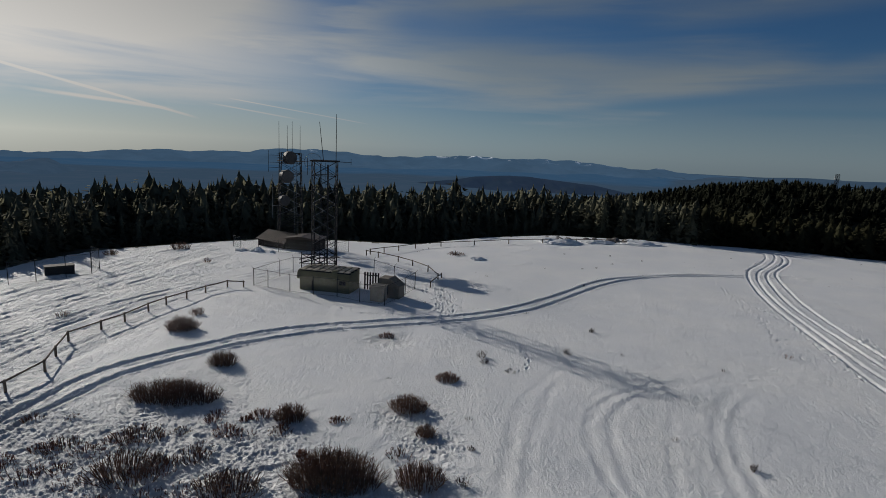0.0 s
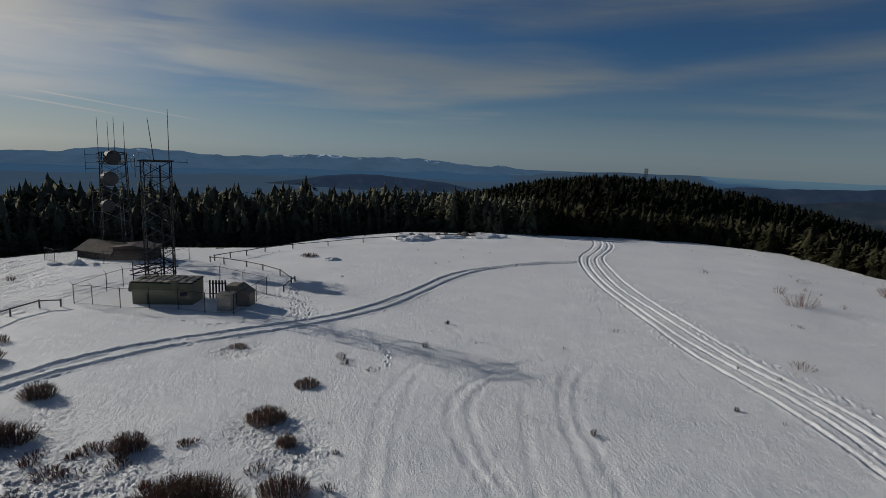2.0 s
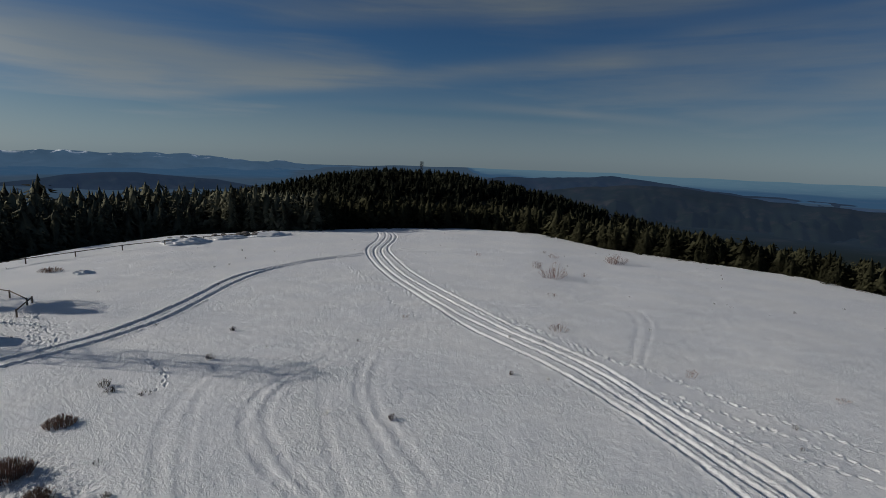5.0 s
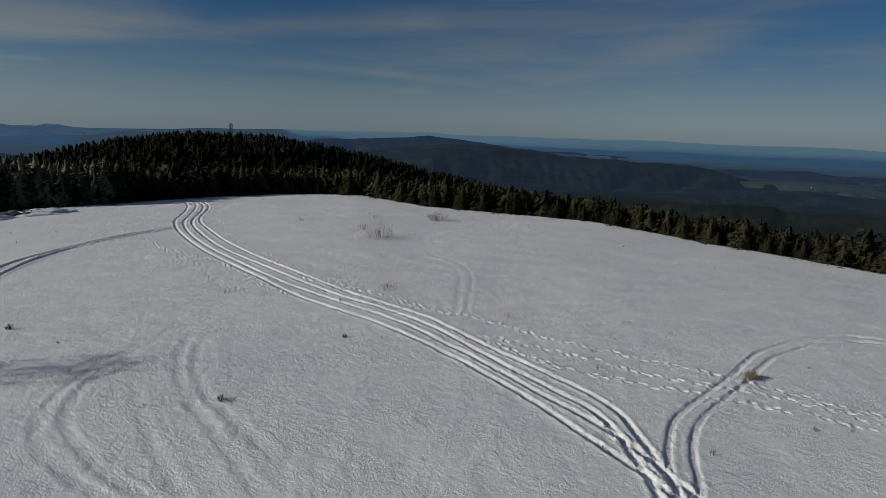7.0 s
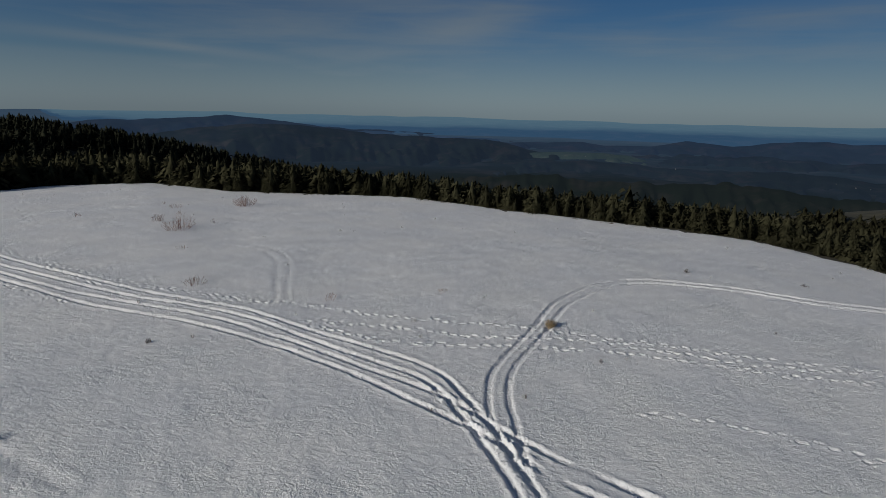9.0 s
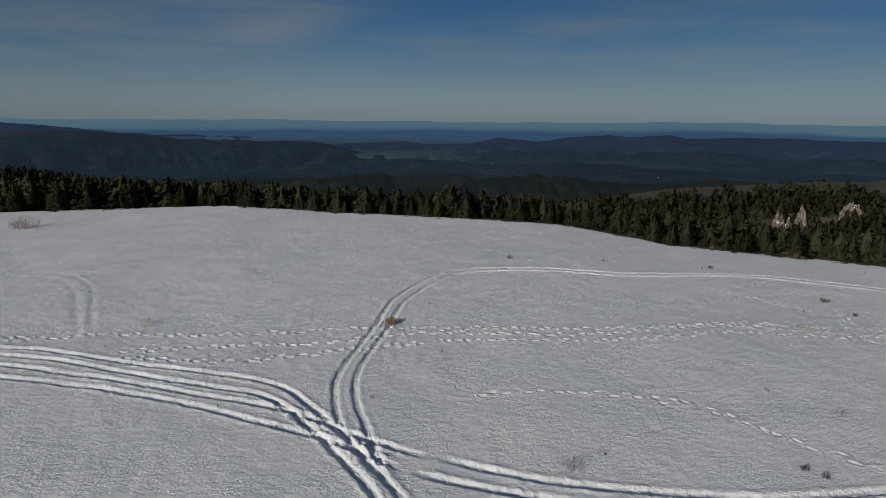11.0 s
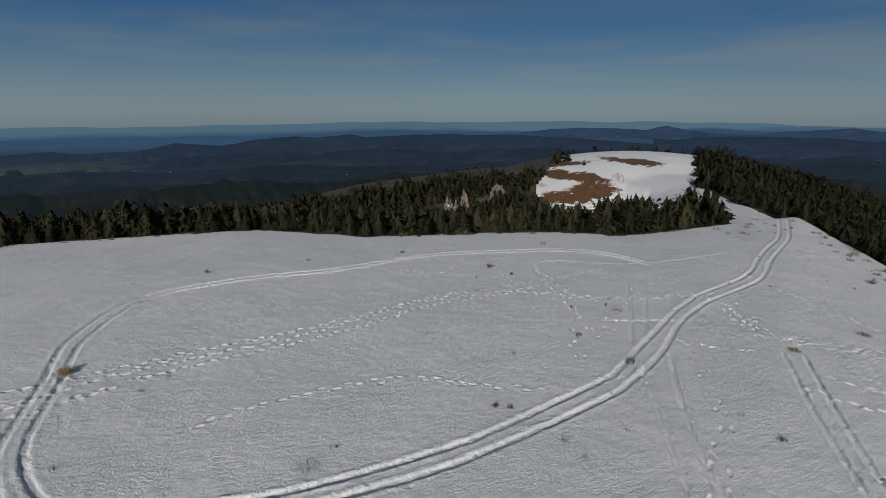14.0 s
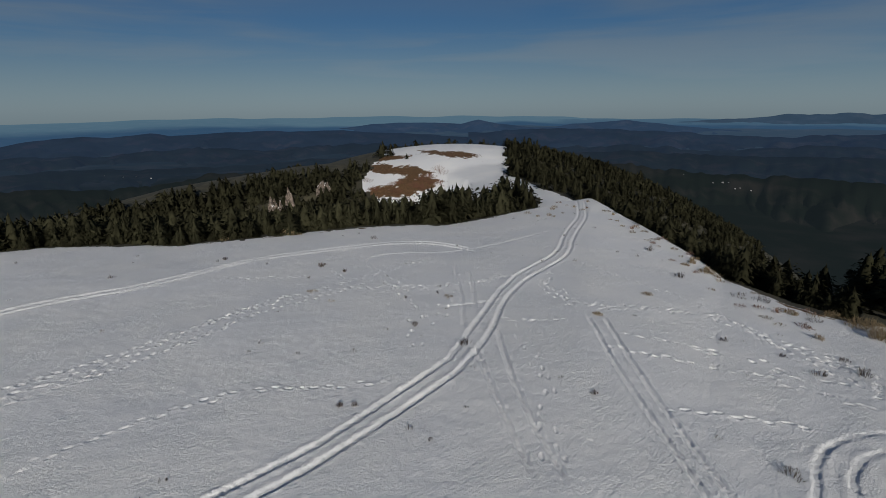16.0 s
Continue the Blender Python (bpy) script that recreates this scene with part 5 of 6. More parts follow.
SPRIGS_EAST = [(1.2, -38.0, 0.85, 0.56), (-1.0, -39.7, 0.62, 0.78), (3.3, -39.6, 0.53, 0.39), (1.1, -25.1, 0.76, 0.6), (10.5, -26.2, 0.33, 0.29), (6.9, -39.7, 0.53, 0.39), (19.8, -63.2, 0.56, 0.77), (13.9, -54.4, 1.2, 0.66), (8.3, -53.0, 2.0, 0.51), (6.7, -52.8, 1.7, 0.63), (2.5, -50.1, 1.36, 0.48), (0.1, -41.8, 0.65, 0.41)]
TUFTS = [(38.2, 2.4, 0.85, 0.6, 90), (14.2, -45.6, 0.93, 0.42, 70), (15.3, -37.8, 0.72, 0.36, 60), (1.6, -52.9, 1.14, 0.7, 90), (-0.7, -51.3, 2.7, 0.95, 200), (-1.8, -48.8, 1.6, 1.0, 150), (14.8, -62.0, 1.0, 0.5, 60), (12.7, -59.2, 1.6, 0.6, 90), (38.0, -28.9, 1.3, 0.16, 60), (34.5, -28.0, 1.0, 0.15, 50), (27.4, -35.0, 1.0, 0.16, 50), (63.8, -45.1, 5.4, 0.7, 260), (68, -38, 2.0, 0.5, 80), (4.2, -51.0, 1.2, 0.5, 70)]


def plant_heath():
    for x, y, w, h, n in HEATH:
        make_bush("heath_bush", x, y, w, h * 0.9, int(n * 1.35), TWIG, "dense dark-brown heath bush standing out of the snow", lean=0.35, thick=0.010)
    for x, y, w, h, n in HEATH_THIN:
        make_bush("heath_bush", x, y, w, h, n, TWIG, "thin brown heath twigs half buried in snow", lean=0.6, thick=0.014)
    for x, y, w, h, n in RED_TWIGS + KNOLL_SCRUB:
        make_bush("bare_shrub", x, y, w, h * 0.9, int(n * 0.75), TWIG_RED, "bare reddish-brown shrub with thin twigs in snow", "shrub", lean=0.7, thick=0.008)
    for x, y, w, h in SPRIGS + SPRIGS_EAST:
        make_bush("sprig", x, y, w, h, 26, TWIG_GREY, "small dark sprig poking through the snow", "shrub", lean=0.6, thick=0.009)
    for x, y, w, h, n in TUFTS:
        make_bush("grass_tuft", x, y, w, h, n, STRAW, "tan dry grass tuft in the snow", "grass", lean=0.5, thick=0.010)
    rng = random.Random(77)
    for _ in range(150):
        az, q = rng.uniform(-8, 178), math.sqrt(rng.uniform(0.06, 0.92))
        r = q * float(edge_radius(az)) * 0.98
        x, y = r * math.sin(radians(az)), r * math.cos(radians(az))
        make_bush("sprig", x, y, rng.uniform(0.12, 0.4), rng.uniform(0.12, 0.35), 9, TWIG_GREY, "tiny dark sprig poking through the snow", "shrub", lean=0.7, thick=0.008)
    for _ in range(60):
        az = rng.uniform(150, 178)
        r = float(edge_radius(az)) * rng.uniform(0.86, 1.0)
        x, y = r * math.sin(radians(az)), r * math.cos(radians(az))
        make_bush("grass_tuft", x, y, rng.uniform(0.4, 1.2), rng.uniform(0.2, 0.6), 26, STRAW if rng.random() < 0.55 else TWIG, "low dry tuft along the edge of the slope", "grass", lean=0.6, thick=0.012)


plant_heath()


def scatter_heath():
    """Low brown twigs among the lumps of snow."""
    rng = random.Random(5)
    for _ in range(64):
        x, y = rng.uniform(-22, -5), rng.uniform(19.5, 28.5)
        if x < -14 and y > 27:
            continue
        make_bush("heath_bush", x, y, rng.uniform(0.5, 1.6), rng.uniform(0.18, 0.5), rng.randrange(24, 60), TWIG_RED if rng.random() < 0.7 else TWIG, "low brown heath twigs among lumps of snow", lean=0.7, thick=0.012)


scatter_heath()


# ---------------------------------------------------------------- fences
def rail_fence(posts, label, high=0.85):
    """Round posts with one round rail laid on top from post to post."""
    x0, y0 = posts[0]
    fence = thing("rail_fence", Matrix.Translation((x0, y0, ground_at(x0, y0))), label, "fence", "timber rail fences")
    base = Vector((x0, y0, ground_at(x0, y0)))
    tops = []
    rng = random.Random(int(x0 * 10))
    for x, y in posts:
        g = Vector((x, y, ground_at(x, y))) - base
        t = g + Vector((rng.uniform(-0.04, 0.04), rng.uniform(-0.04, 0.04), high * rng.uniform(0.92, 1.05)))
        put("post", Shape().tube(g - Vector((0, 0, 0.5)), t, 0.085, 0.075, 8).mesh("post", TIMBER, True), fence)
        tops.append(t)
    for p, q in zip(tops, tops[1:]):
        d = (q - p).normalized() * 0.12
        put("rail", Shape().tube(p - d - Vector((0, 0, 0.1)), q + d - Vector((0, 0, 0.1)), 0.062, 0.055, 8).mesh("rail", TIMBER, True), fence)


rail_fence([(-27.5, 26.6), (-26.0, 29.6), (-25.9, 32.6), (-27.1, 35.2), (-28.3, 38.1), (-27.7, 41.0), (-27.2, 43.3), (-26.9, 46.3), (-26.5, 48.6), (-25.8, 51.0), (-25.1, 53.6), (-23.9, 56.1), (-22.3, 56.4)], "weathered low timber rail fence along the track")
rail_fence([(-13.1, 80.4), (-11.1, 78.9), (-7.9, 76.5), (-5.6, 73.6), (-3.3, 69.9), (-1.8, 65.2)], "weathered low timber rail fence near the compound")
rail_fence([(-12.7, 81.6), (-10.9, 83.9), (-8.9, 86.3), (-6.5, 89.7), (-2.3, 92.3), (3.5, 95.4), (9.8, 98.4), (16.3, 100.9), (23, 103.5), (30, 105.6), (36.1, 107.6)], "weathered low timber rail fence at the edge of the wood")


rail_fence([(-2.5, 60.9), (-1.4, 66.0)], "broken leaning timber rail in trampled snow", 0.7)


def wire_fence(posts, label, high=1.95, close=False):
    x0, y0 = posts[0]
    base = Vector((x0, y0, ground_at(x0, y0)))
    fence = thing("wire_fence", Matrix.Translation(base), label, "fence")
    tops = []
    for x, y in posts:
        g = Vector((x, y, ground_at(x, y))) - base
        out = Vector((x, y, 0)) - Vector((-13, 59, 0))
        out = out.normalized() * 0.28
        put("post", Shape().tube(g - Vector((0, 0, 0.4)), g + Vector((0, 0, high)), 0.038, 0.038, 8).tube(g + Vector((0, 0, high)), g + Vector((out.x, out.y, high + 0.3)), 0.02, 0.015, 6).mesh("post", DARK_STEEL, True), fence)
        tops.append(g)
    runs = list(zip(tops, tops[1:])) + ([(tops[-1], tops[0])] if close else [])
    for p, q in runs:
        for h, r in ((high - 0.05, 0.02), (0.12, 0.012)):
            put("rail", Shape().tube(p + Vector((0, 0, h)), q + Vector((0, 0, h)), r, r, 6).mesh("rail", DARK_STEEL), fence)
        size = (q - p).length
        net = Shape()
        n = max(4, int(size / 0.24))
        for i in range(-int(high / 0.24), n):
            for sign in (1, -1):
                a0, a1 = i / n, (i + high / 0.24) / n
                u0, u1 = max(a0, 0), min(a1, 1)
                if u1 - u0 < 1e-3:
                    continue
                z0, z1 = (u0 - a0) / (a1 - a0) * high, (u1 - a0) / (a1 - a0) * high
                if sign < 0:
                    z0, z1 = high - z0, high - z1
                net.tube(p.lerp(q, u0) + Vector((0, 0, z0)), p.lerp(q, u1) + Vector((0, 0, z1)), 0.0035, 0.0035, 3)
        put("wire_mesh", net.mesh("wire_mesh", GALVANISED), fence)


wire_fence([(-21.6, 57.5), (-19.8, 56.8), (-17.0, 55.4), (-14.4, 54.9), (-11.8, 54.4), (-9.2, 52.9), (-6.6, 52.2), (-5.0, 56.7), (-4.2, 59.8), (-6.9, 62.7), (-9.8, 66.2), (-14.5, 66.4), (-19.6, 65.2), (-20.4, 62.6)], "chain-link fence on steel posts round the radio compound", close=True)


wire_fence([(-46.5, 54.6), (-44.6, 56.0), (-42.9, 58.2), (-41.2, 60.0), (-42.4, 63.2), (-44.6, 65.0)], "tall chain-link fence before the dark wood", high=2.5)
wire_fence([(-34.5, 83.5), (-32.4, 81.2), (-29.2, 79.8), (-25.9, 79.0), (-21.5, 78.3), (-17.6, 79.6), (-16.2, 82.5)], "chain-link fence before the service house", high=1.8)


# ---------------------------------------------------------------- radio compound
def turned(x, y, deg, z=None):
    return Matrix.Translation((x, y, ground_at(x, y) if z is None else z)) @ Matrix.Rotation(radians(deg), 4, "Z")


def equipment_shelter():
    ob = thing("equipment_shelter", turned(-16.4, 56.9, -9.5), "low olive-green equipment shelter with slatted deck roof", "shed")
    put("wall", Shape().box((0, 0, -0.5), (5.6, 3.2, 2.10), chamfer=0.03).mesh("wall", OLIVE), ob)
    put("parapet", Shape().prism([(-0.24, 1.85), (-0.30, 1.30), (-0.12, 1.22), (0.02, 1.30), (0.02, 2.16), (-0.14, 2.16)], 3.3, Matrix.Translation((0, -0.06, 0))).mesh("parapet", OLIVE), ob)
    for y in (0.02, 0.95, 1.95, 3.0):
        put("roof_beam", Shape().box((-0.1, y, 2.104), (5.7, y + 0.18, 2.22), chamfer=0.01).mesh("roof_beam", DARK_STEEL), ob)
    for n in range(8):
        x = -0.05 + n * 0.72
        for y in (0.0, 1.08, 2.16):
            put("roof_slat", Shape().box((x, y, 2.224), (x + 0.55, y + 0.92, 2.285), chamfer=0.015).mesh("roof_slat", PALE_TIMBER), ob)
    put("hatch", Shape().box((3.7, -0.08, 1.35), (4.25, 0.5, 2.42), chamfer=0.04).mesh("hatch", OLIVE), ob)
    put("cable_pipe", Shape().tube((1.5, -0.12, -0.2), (1.5, -0.12, 1.1), 0.07).tube((1.5, -0.12, 1.1), (1.5, 0.1, 1.1), 0.07).mesh("cable_pipe", DARK_STEEL), ob)
    put("vent", Shape().box((4.5, -0.06, 0.9), (5.2, -0.003, 1.35), chamfer=0.01).mesh("vent", DARK_STEEL), ob)
    put("door", Shape().box((5.603, 1.0, -0.1), (5.64, 1.9, 1.28), chamfer=0.01).mesh("door", OLIVE), ob)


def slat_screen():
    ob = thing("slat_screen", turned(-9.75, 58.6, -10), "dark upright slatted screen beside the shelter", "screen")
    put("rail", Shape().box((0, 0, 0.45), (1.7, 0.06, 0.55)).mesh("rail", DARK_STEEL), ob)
    put("rail", Shape().box((0, 0, 1.55), (1.7, 0.06, 1.65)).mesh("rail", DARK_STEEL), ob)
    for n in range(6):
        put("slat", Shape().box((0.02 + n * 0.31, -0.05, -0.3), (0.20 + n * 0.31, -0.002, 1.95), chamfer=0.012).mesh("slat", DARK_STEEL), ob)


def concrete_cabinets():
    ob = thing("concrete_cabinet", turned(-8.3, 53.7, -17), "weathered grey concrete cabinet inside the fence", "cabinet")
    put("body", Shape().box((0, 0, -0.4), (1.35, 1.2, 1.45), chamfer=0.03).mesh("body", CONCRETE), ob)
    put("lid", Shape().box((-0.08, -0.08, 1.452), (1.43, 1.28, 1.60), chamfer=0.03).mesh("lid", CONCRETE), ob)
    put("door", Shape().box((0.2, -0.045, 0.1), (1.15, -0.003, 1.3), chamfer=0.01).mesh("door", CONCRETE), ob)
    ob = thing("generator_housing", turned(-7.7, 55.6, -17), "weathered brown generator housing with a sloping lid", "housing")
    put("body", Shape().prism([(0, -0.4), (2.3, -0.4), (2.3, 1.25), (1.2, 2.0), (0.0, 2.0)], 1.5).mesh("body", PANEL), ob)
    put("lid", Shape().prism([(1.15, 2.04), (2.38, 1.22), (2.38, 1.29), (1.17, 2.10)], 1.6, Matrix.Translation((0, -0.05, 0))).mesh("lid", PANEL), ob)
    put("grille", Shape().box((0.3, -0.05, 0.3), (1.1, -0.003, 1.2), chamfer=0.01).mesh("grille", DARK_STEEL), ob)


equipment_shelter(), slat_screen(), concrete_cabinets()


def lattice(ob, half, high, bays, leg, brace, top_half=None):
    """Four legs with level struts and crossed braces, bay by bay, each a part."""
    top_half = half if top_half is None else top_half

    def at(c, t):
        w = half + (top_half - half) * t
        return Vector((c[0] * w, c[1] * w, high * t))

    corners = [(-1, -1), (1, -1), (1, 1), (-1, 1)]
    for c in corners:
        put("leg", Shape().tube(at(c, 0) - Vector((0, 0, 0.4)), at(c, 1), leg, leg * 0.9, 8).mesh("leg", DARK_STEEL), ob)
    for n in range(bays):
        t0, t1 = n / bays, (n + 1) / bays
        for c, d in zip(corners, corners[1:] + corners[:1]):
            put("strut", Shape().tube(at(c, t1), at(d, t1), brace, brace, 6).mesh("strut", DARK_STEEL), ob)
            # middle bays' front braces take the paler steel, in place of sunlight on them
            put("brace", Shape().tube(at(c, t0), at(d, t1), brace * 0.8, brace * 0.8, 5).mesh("brace", GALVANISED if n in (3, 4, 5, 6) and c == (-1, -1) else DARK_STEEL), ob)
            put("brace", Shape().tube(at(d, t0), at(c, t1), brace * 0.8, brace * 0.8, 5).mesh("brace", GALVANISED if n in (3, 4, 5, 6) and c == (-1, -1) else DARK_STEEL), ob)


def whip(ob, x, y, z, high, tilt=0.0, name="whip_antenna"):
    put(name, Shape().tube((x, y, z), (x + tilt, y, z + high), 0.045, 0.028, 6).mesh(name, DARK_STEEL), ob)


def drum(ob, x, y, z, rad, deep, name="drum_dish", material_=None):
    s = Shape()
    s.tube((x, y, z), (x + deep * 0.55, y - deep * 0.85, z), rad, rad, 20)
    s.tube((x + deep * 0.55, y - deep * 0.85, z), (x + deep * 0.62, y - deep * 0.95, z), rad, rad * 0.9, 20)
    put(name, s.mesh(name, material_ or DISH, True), ob)


def near_tower():
    ob = thing("lattice_tower", turned(-14.75, 61.0, 8), "dark steel lattice radio tower with whip antennas", "tower")
    lattice(ob, 1.28, 13.7, 9, 0.06, 0.034)
    # platform and booms at the head
    for y in (-1.28, 0, 1.28):
        put("deck_beam", Shape().box((-1.5, y - 0.05, 13.7), (1.5, y + 0.05, 13.82)).mesh("deck_beam", DARK_STEEL), ob)
    put("boom", Shape().tube((1.2, -1.28, 13.76), (2.95, -1.5, 13.74), 0.04, 0.03).tube((2.9, -1.5, 13.5), (2.9, -1.5, 14.1), 0.03, 0.03).mesh("boom", DARK_STEEL), ob)
    put("boom", Shape().tube((-1.28, -1.28, 13.2), (-1.75, -1.4, 13.2), 0.035).tube((-1.72, -1.4, 12.2), (-1.72, -1.4, 14.0), 0.03).mesh("boom", DARK_STEEL), ob)
    whip(ob, 1.28, -1.28, 13.7, 5.1)
    whip(ob, -0.05, -1.28, 13.7, 4.2, -0.45)
    put("ladder", Shape().tube((-0.25, -1.3, 0), (-0.25, -1.3, 13.6), 0.014).tube((0.15, -1.3, 0), (0.15, -1.3, 13.6), 0.014).mesh("ladder", DARK_STEEL), ob)
    for n in range(30):
        put("rung", Shape().tube((-0.25, -1.3, 0.4 + n * 0.44), (0.15, -1.3, 0.4 + n * 0.44), 0.008, 0.008, 5).mesh("rung", DARK_STEEL), ob)
    # flat cable runs, added to make the tower's cast shadow denser
    put("feeder_cable", Shape().box((0.35, -1.36, 0.2), (0.52, -1.30, 13.4)).mesh("feeder_cable", DARK_STEEL), ob)
    put("feeder_cable", Shape().box((-0.7, 1.28, 0.2), (-0.62, 1.34, 13.4)).mesh("feeder_cable", DARK_STEEL), ob)
    # working frame of timber round the foot, above the roof
    for n, (x0, x1, z0, z1) in enumerate(((-2.3, 1.5, 2.45, 2.6), (-2.3, 1.5, 3.5, 3.7), (-2.3, -0.2, 2.6, 3.6), (0.1, -2.2, 2.5, 3.5), (-0.6, 1.6, 2.5, 3.6), (1.6, -0.4, 2.6, 3.7), (-1.2, 1.2, 3.7, 5.0), (1.2, -1.2, 3.7, 5.0))):
        for y in ((-1.75, 1.5) if n in (0, 2, 5, 6) else (-1.75,)):
            put("foot_brace", Shape().tube((x0, y, z0), (x1, y, z1), 0.04, 0.035, 6).mesh("foot_brace", DARK_STEEL), ob)
    for x in (-2.3, -1.2, 0.2, 1.5):
        put("foot_post", Shape().tube((x, -1.75, -0.3), (x, -1.75, 3.8), 0.06, 0.05, 6).mesh("foot_post", DARK_STEEL), ob)
    put("foot_frame", Shape().tube((-2.6, -1.7, 2.5), (0.4, -1.75, 3.3), 0.06).tube((-2.6, -1.5, 2.9), (0.6, -1.6, 3.7), 0.06).mesh("foot_frame", DARK_STEEL), ob)


def dish_tower():
    ob = thing("dish_tower", turned(-27.0, 88.5, 12), "steel lattice tower carrying grey drum dishes and whips", "tower")
    lattice(ob, 1.9, 14.7, 9, 0.07, 0.04, 1.55)
    put("deck", Shape().box((-1.9, -1.9, 13.4), (1.9, 1.9, 13.5)).mesh("deck", DARK_STEEL), ob)
    for z in (13.9, 14.5):
        put("guard_rail", Shape().tube((-1.9, -1.9, z), (1.9, -1.9, z), 0.03).tube((1.9, -1.9, z), (1.9, 1.9, z), 0.03).tube((-1.9, -1.9, z), (-1.9, 1.9, z), 0.03).mesh("guard_rail", DARK_STEEL), ob)
    drum(ob, -0.2, -1.6, 14.0, 1.02, 0.9)
    drum(ob, -0.7, -1.7, 11.1, 1.02, 0.9)
    drum(ob, -1.0, -1.8, 7.3, 0.85, 0.7)
    # open grid dish on the side
    ring = Shape()
    for n in range(24):
        a, b = n * math.tau / 24, (n + 1) * math.tau / 24
        ring.tube((3.6 + math.cos(a) * 1.35, -1.6, 13.5 + math.sin(a) * 1.35), (3.6 + math.cos(b) * 1.35, -1.6, 13.5 + math.sin(b) * 1.35), 0.03, 0.03, 5)
    for n in range(-4, 5):
        h = math.sqrt(1.35 ** 2 - (n * 0.3) ** 2)
        ring.tube((3.6 + n * 0.3, -1.6, 13.5 - h), (3.6 + n * 0.3, -1.6, 13.5 + h), 0.012, 0.012, 4)
    ring.tube((1.5, -1.5, 13.5), (3.6, -1.5, 13.5), 0.05)
    put("grid_dish", ring.mesh("grid_dish", GALVANISED), ob)
    for x, h in ((-1.6, 5.2), (-0.35, 4.6), (0.4, 5.2), (1.6, 4.7)):
        whip(ob, x, -1.6, 14.4, h)
    for z, w in ((13.2, -3.2), (12.4, -3.2), (14.3, -3.2)):
        put("side_arm", Shape().tube((-1.5, -1.6, z), (w, -1.7, z), 0.035).tube((w, -1.7, z - 0.7), (w, -1.7, z + 0.7), 0.03).mesh("side_arm", DARK_STEEL), ob)
    for z in (9.2, 6.4):
        put("side_arm", Shape().tube((-1.6, -1.6, z), (-2.7, -1.7, z), 0.035).tube((-2.65, -1.7, z - 2.0), (-2.65, -1.7, z + 2.2), 0.03).mesh("side_arm", GALVANISED), ob)
    put("ladder", Shape().tube((0.8, -1.8, 0), (0.6, -1.55, 13.4), 0.03).tube((1.2, -1.8, 0), (1.0, -1.55, 13.4), 0.03).mesh("ladder", GALVANISED), ob)


near_tower(), dish_tower()


def service_house():
    ob = thing("service_house", turned(-31.2, 85.4, -32), "brown timber service house with a tin roof", "house")
    put("wall", Shape().prism([(0, -0.6), (6.0, -0.6), (6.0, 1.2), (0, 1.2)], 4.4).mesh("wall", BROWN_WALL), ob)
    put("gable", Shape().prism([(0, 0), (4.4, 0), (2.2, 1.0)], 6.0, Matrix(((0, 1, 0, 0), (1, 0, 0, 0), (0, 0, 1, 1.205), (0, 0, 0, 1)))).mesh("gable", BROWN_WALL), ob)
    for side in (0, 1):
        roof = Shape()
        y0, y1 = (-0.4, 2.2) if side == 0 else (4.8, 2.2)
        roof.v = [Vector(p) for p in ((-0.4, y0, 1.05), (6.4, y0, 1.05), (6.4, y1, 2.24), (-0.4, y1, 2.24), (-0.4, y0, 1.12), (6.4, y0, 1.12), (6.4, y1, 2.32), (-0.4, y1, 2.32))]
        roof.f = [(3, 2, 1, 0), (4, 5, 6, 7), (0, 1, 5, 4), (1, 2, 6, 5), (2, 3, 7, 6), (3, 0, 4, 7)]
        part_ = put("roof", roof.mesh("roof", TIN), ob)
        for n in range(17):
            x = -0.35 + n * 0.41
            put("seam", Shape().tube((x, y0, 1.13), (x, y1, 2.33), 0.03, 0.03, 4).mesh("seam", TIN), part_)
    put("door", Shape().box((2.6, -0.05, -0.2), (3.4, -0.003, 1.0), chamfer=0.01).mesh("door", BROWN_WALL), ob)
    ob = thing("service_annex", turned(-25.7, 82.0, -9), "dark flat-roofed service annex beside the house", "house")
    put("wall", Shape().box((0, 0, -0.6), (4.9, 3.6, 1.75), chamfer=0.02).mesh("wall", BROWN_WALL), ob)
    put("roof", Shape().prism([(-0.3, 1.752), (5.2, 1.752), (5.2, 1.86), (2.4, 2.2), (-0.3, 1.86)], 4.2, Matrix.Translation((0, -0.3, 0))).mesh("roof", TIN), ob)
    put("door", Shape().box((3.4, -0.05, -0.2), (4.3, -0.003, 1.5), chamfer=0.01).mesh("door", DARK_STEEL), ob)


service_house()


def storage_box():
    ob = thing("storage_box", turned(-45.6, 58.6, 40), "dark steel storage box behind the fence", "box")
    put("body", Shape().box((0, 0, -0.3), (2.8, 1.3, 1.0), chamfer=0.04).mesh("body", DARK_STEEL), ob)
    put("lid", Shape().box((-0.06, -0.06, 1.003), (2.86, 1.36, 1.12), chamfer=0.03).mesh("lid", DARK_STEEL), ob)


storage_box()


def hill_mast():
    x, y = 452 * math.sin(radians(33.85)), 452 * math.cos(radians(33.85))
    ob = thing("hill_mast", turned(x, y, 0), "slender lattice mast on the wooded hill", "tower")
    lattice(ob, 0.9, 15.5, 8, 0.10, 0.07, 0.7)
    put("head_frame", Shape().box((-1.7, -0.1, 13.6), (1.7, 0.1, 13.8)).box((-1.7, -0.1, 12.0), (1.7, 0.1, 12.2)).tube((-1.6, 0, 11.4), (-1.6, 0, 15.2), 0.12).tube((1.6, 0, 11.4), (1.6, 0, 15.2), 0.12).mesh("head_frame", GALVANISED), ob)


hill_mast()


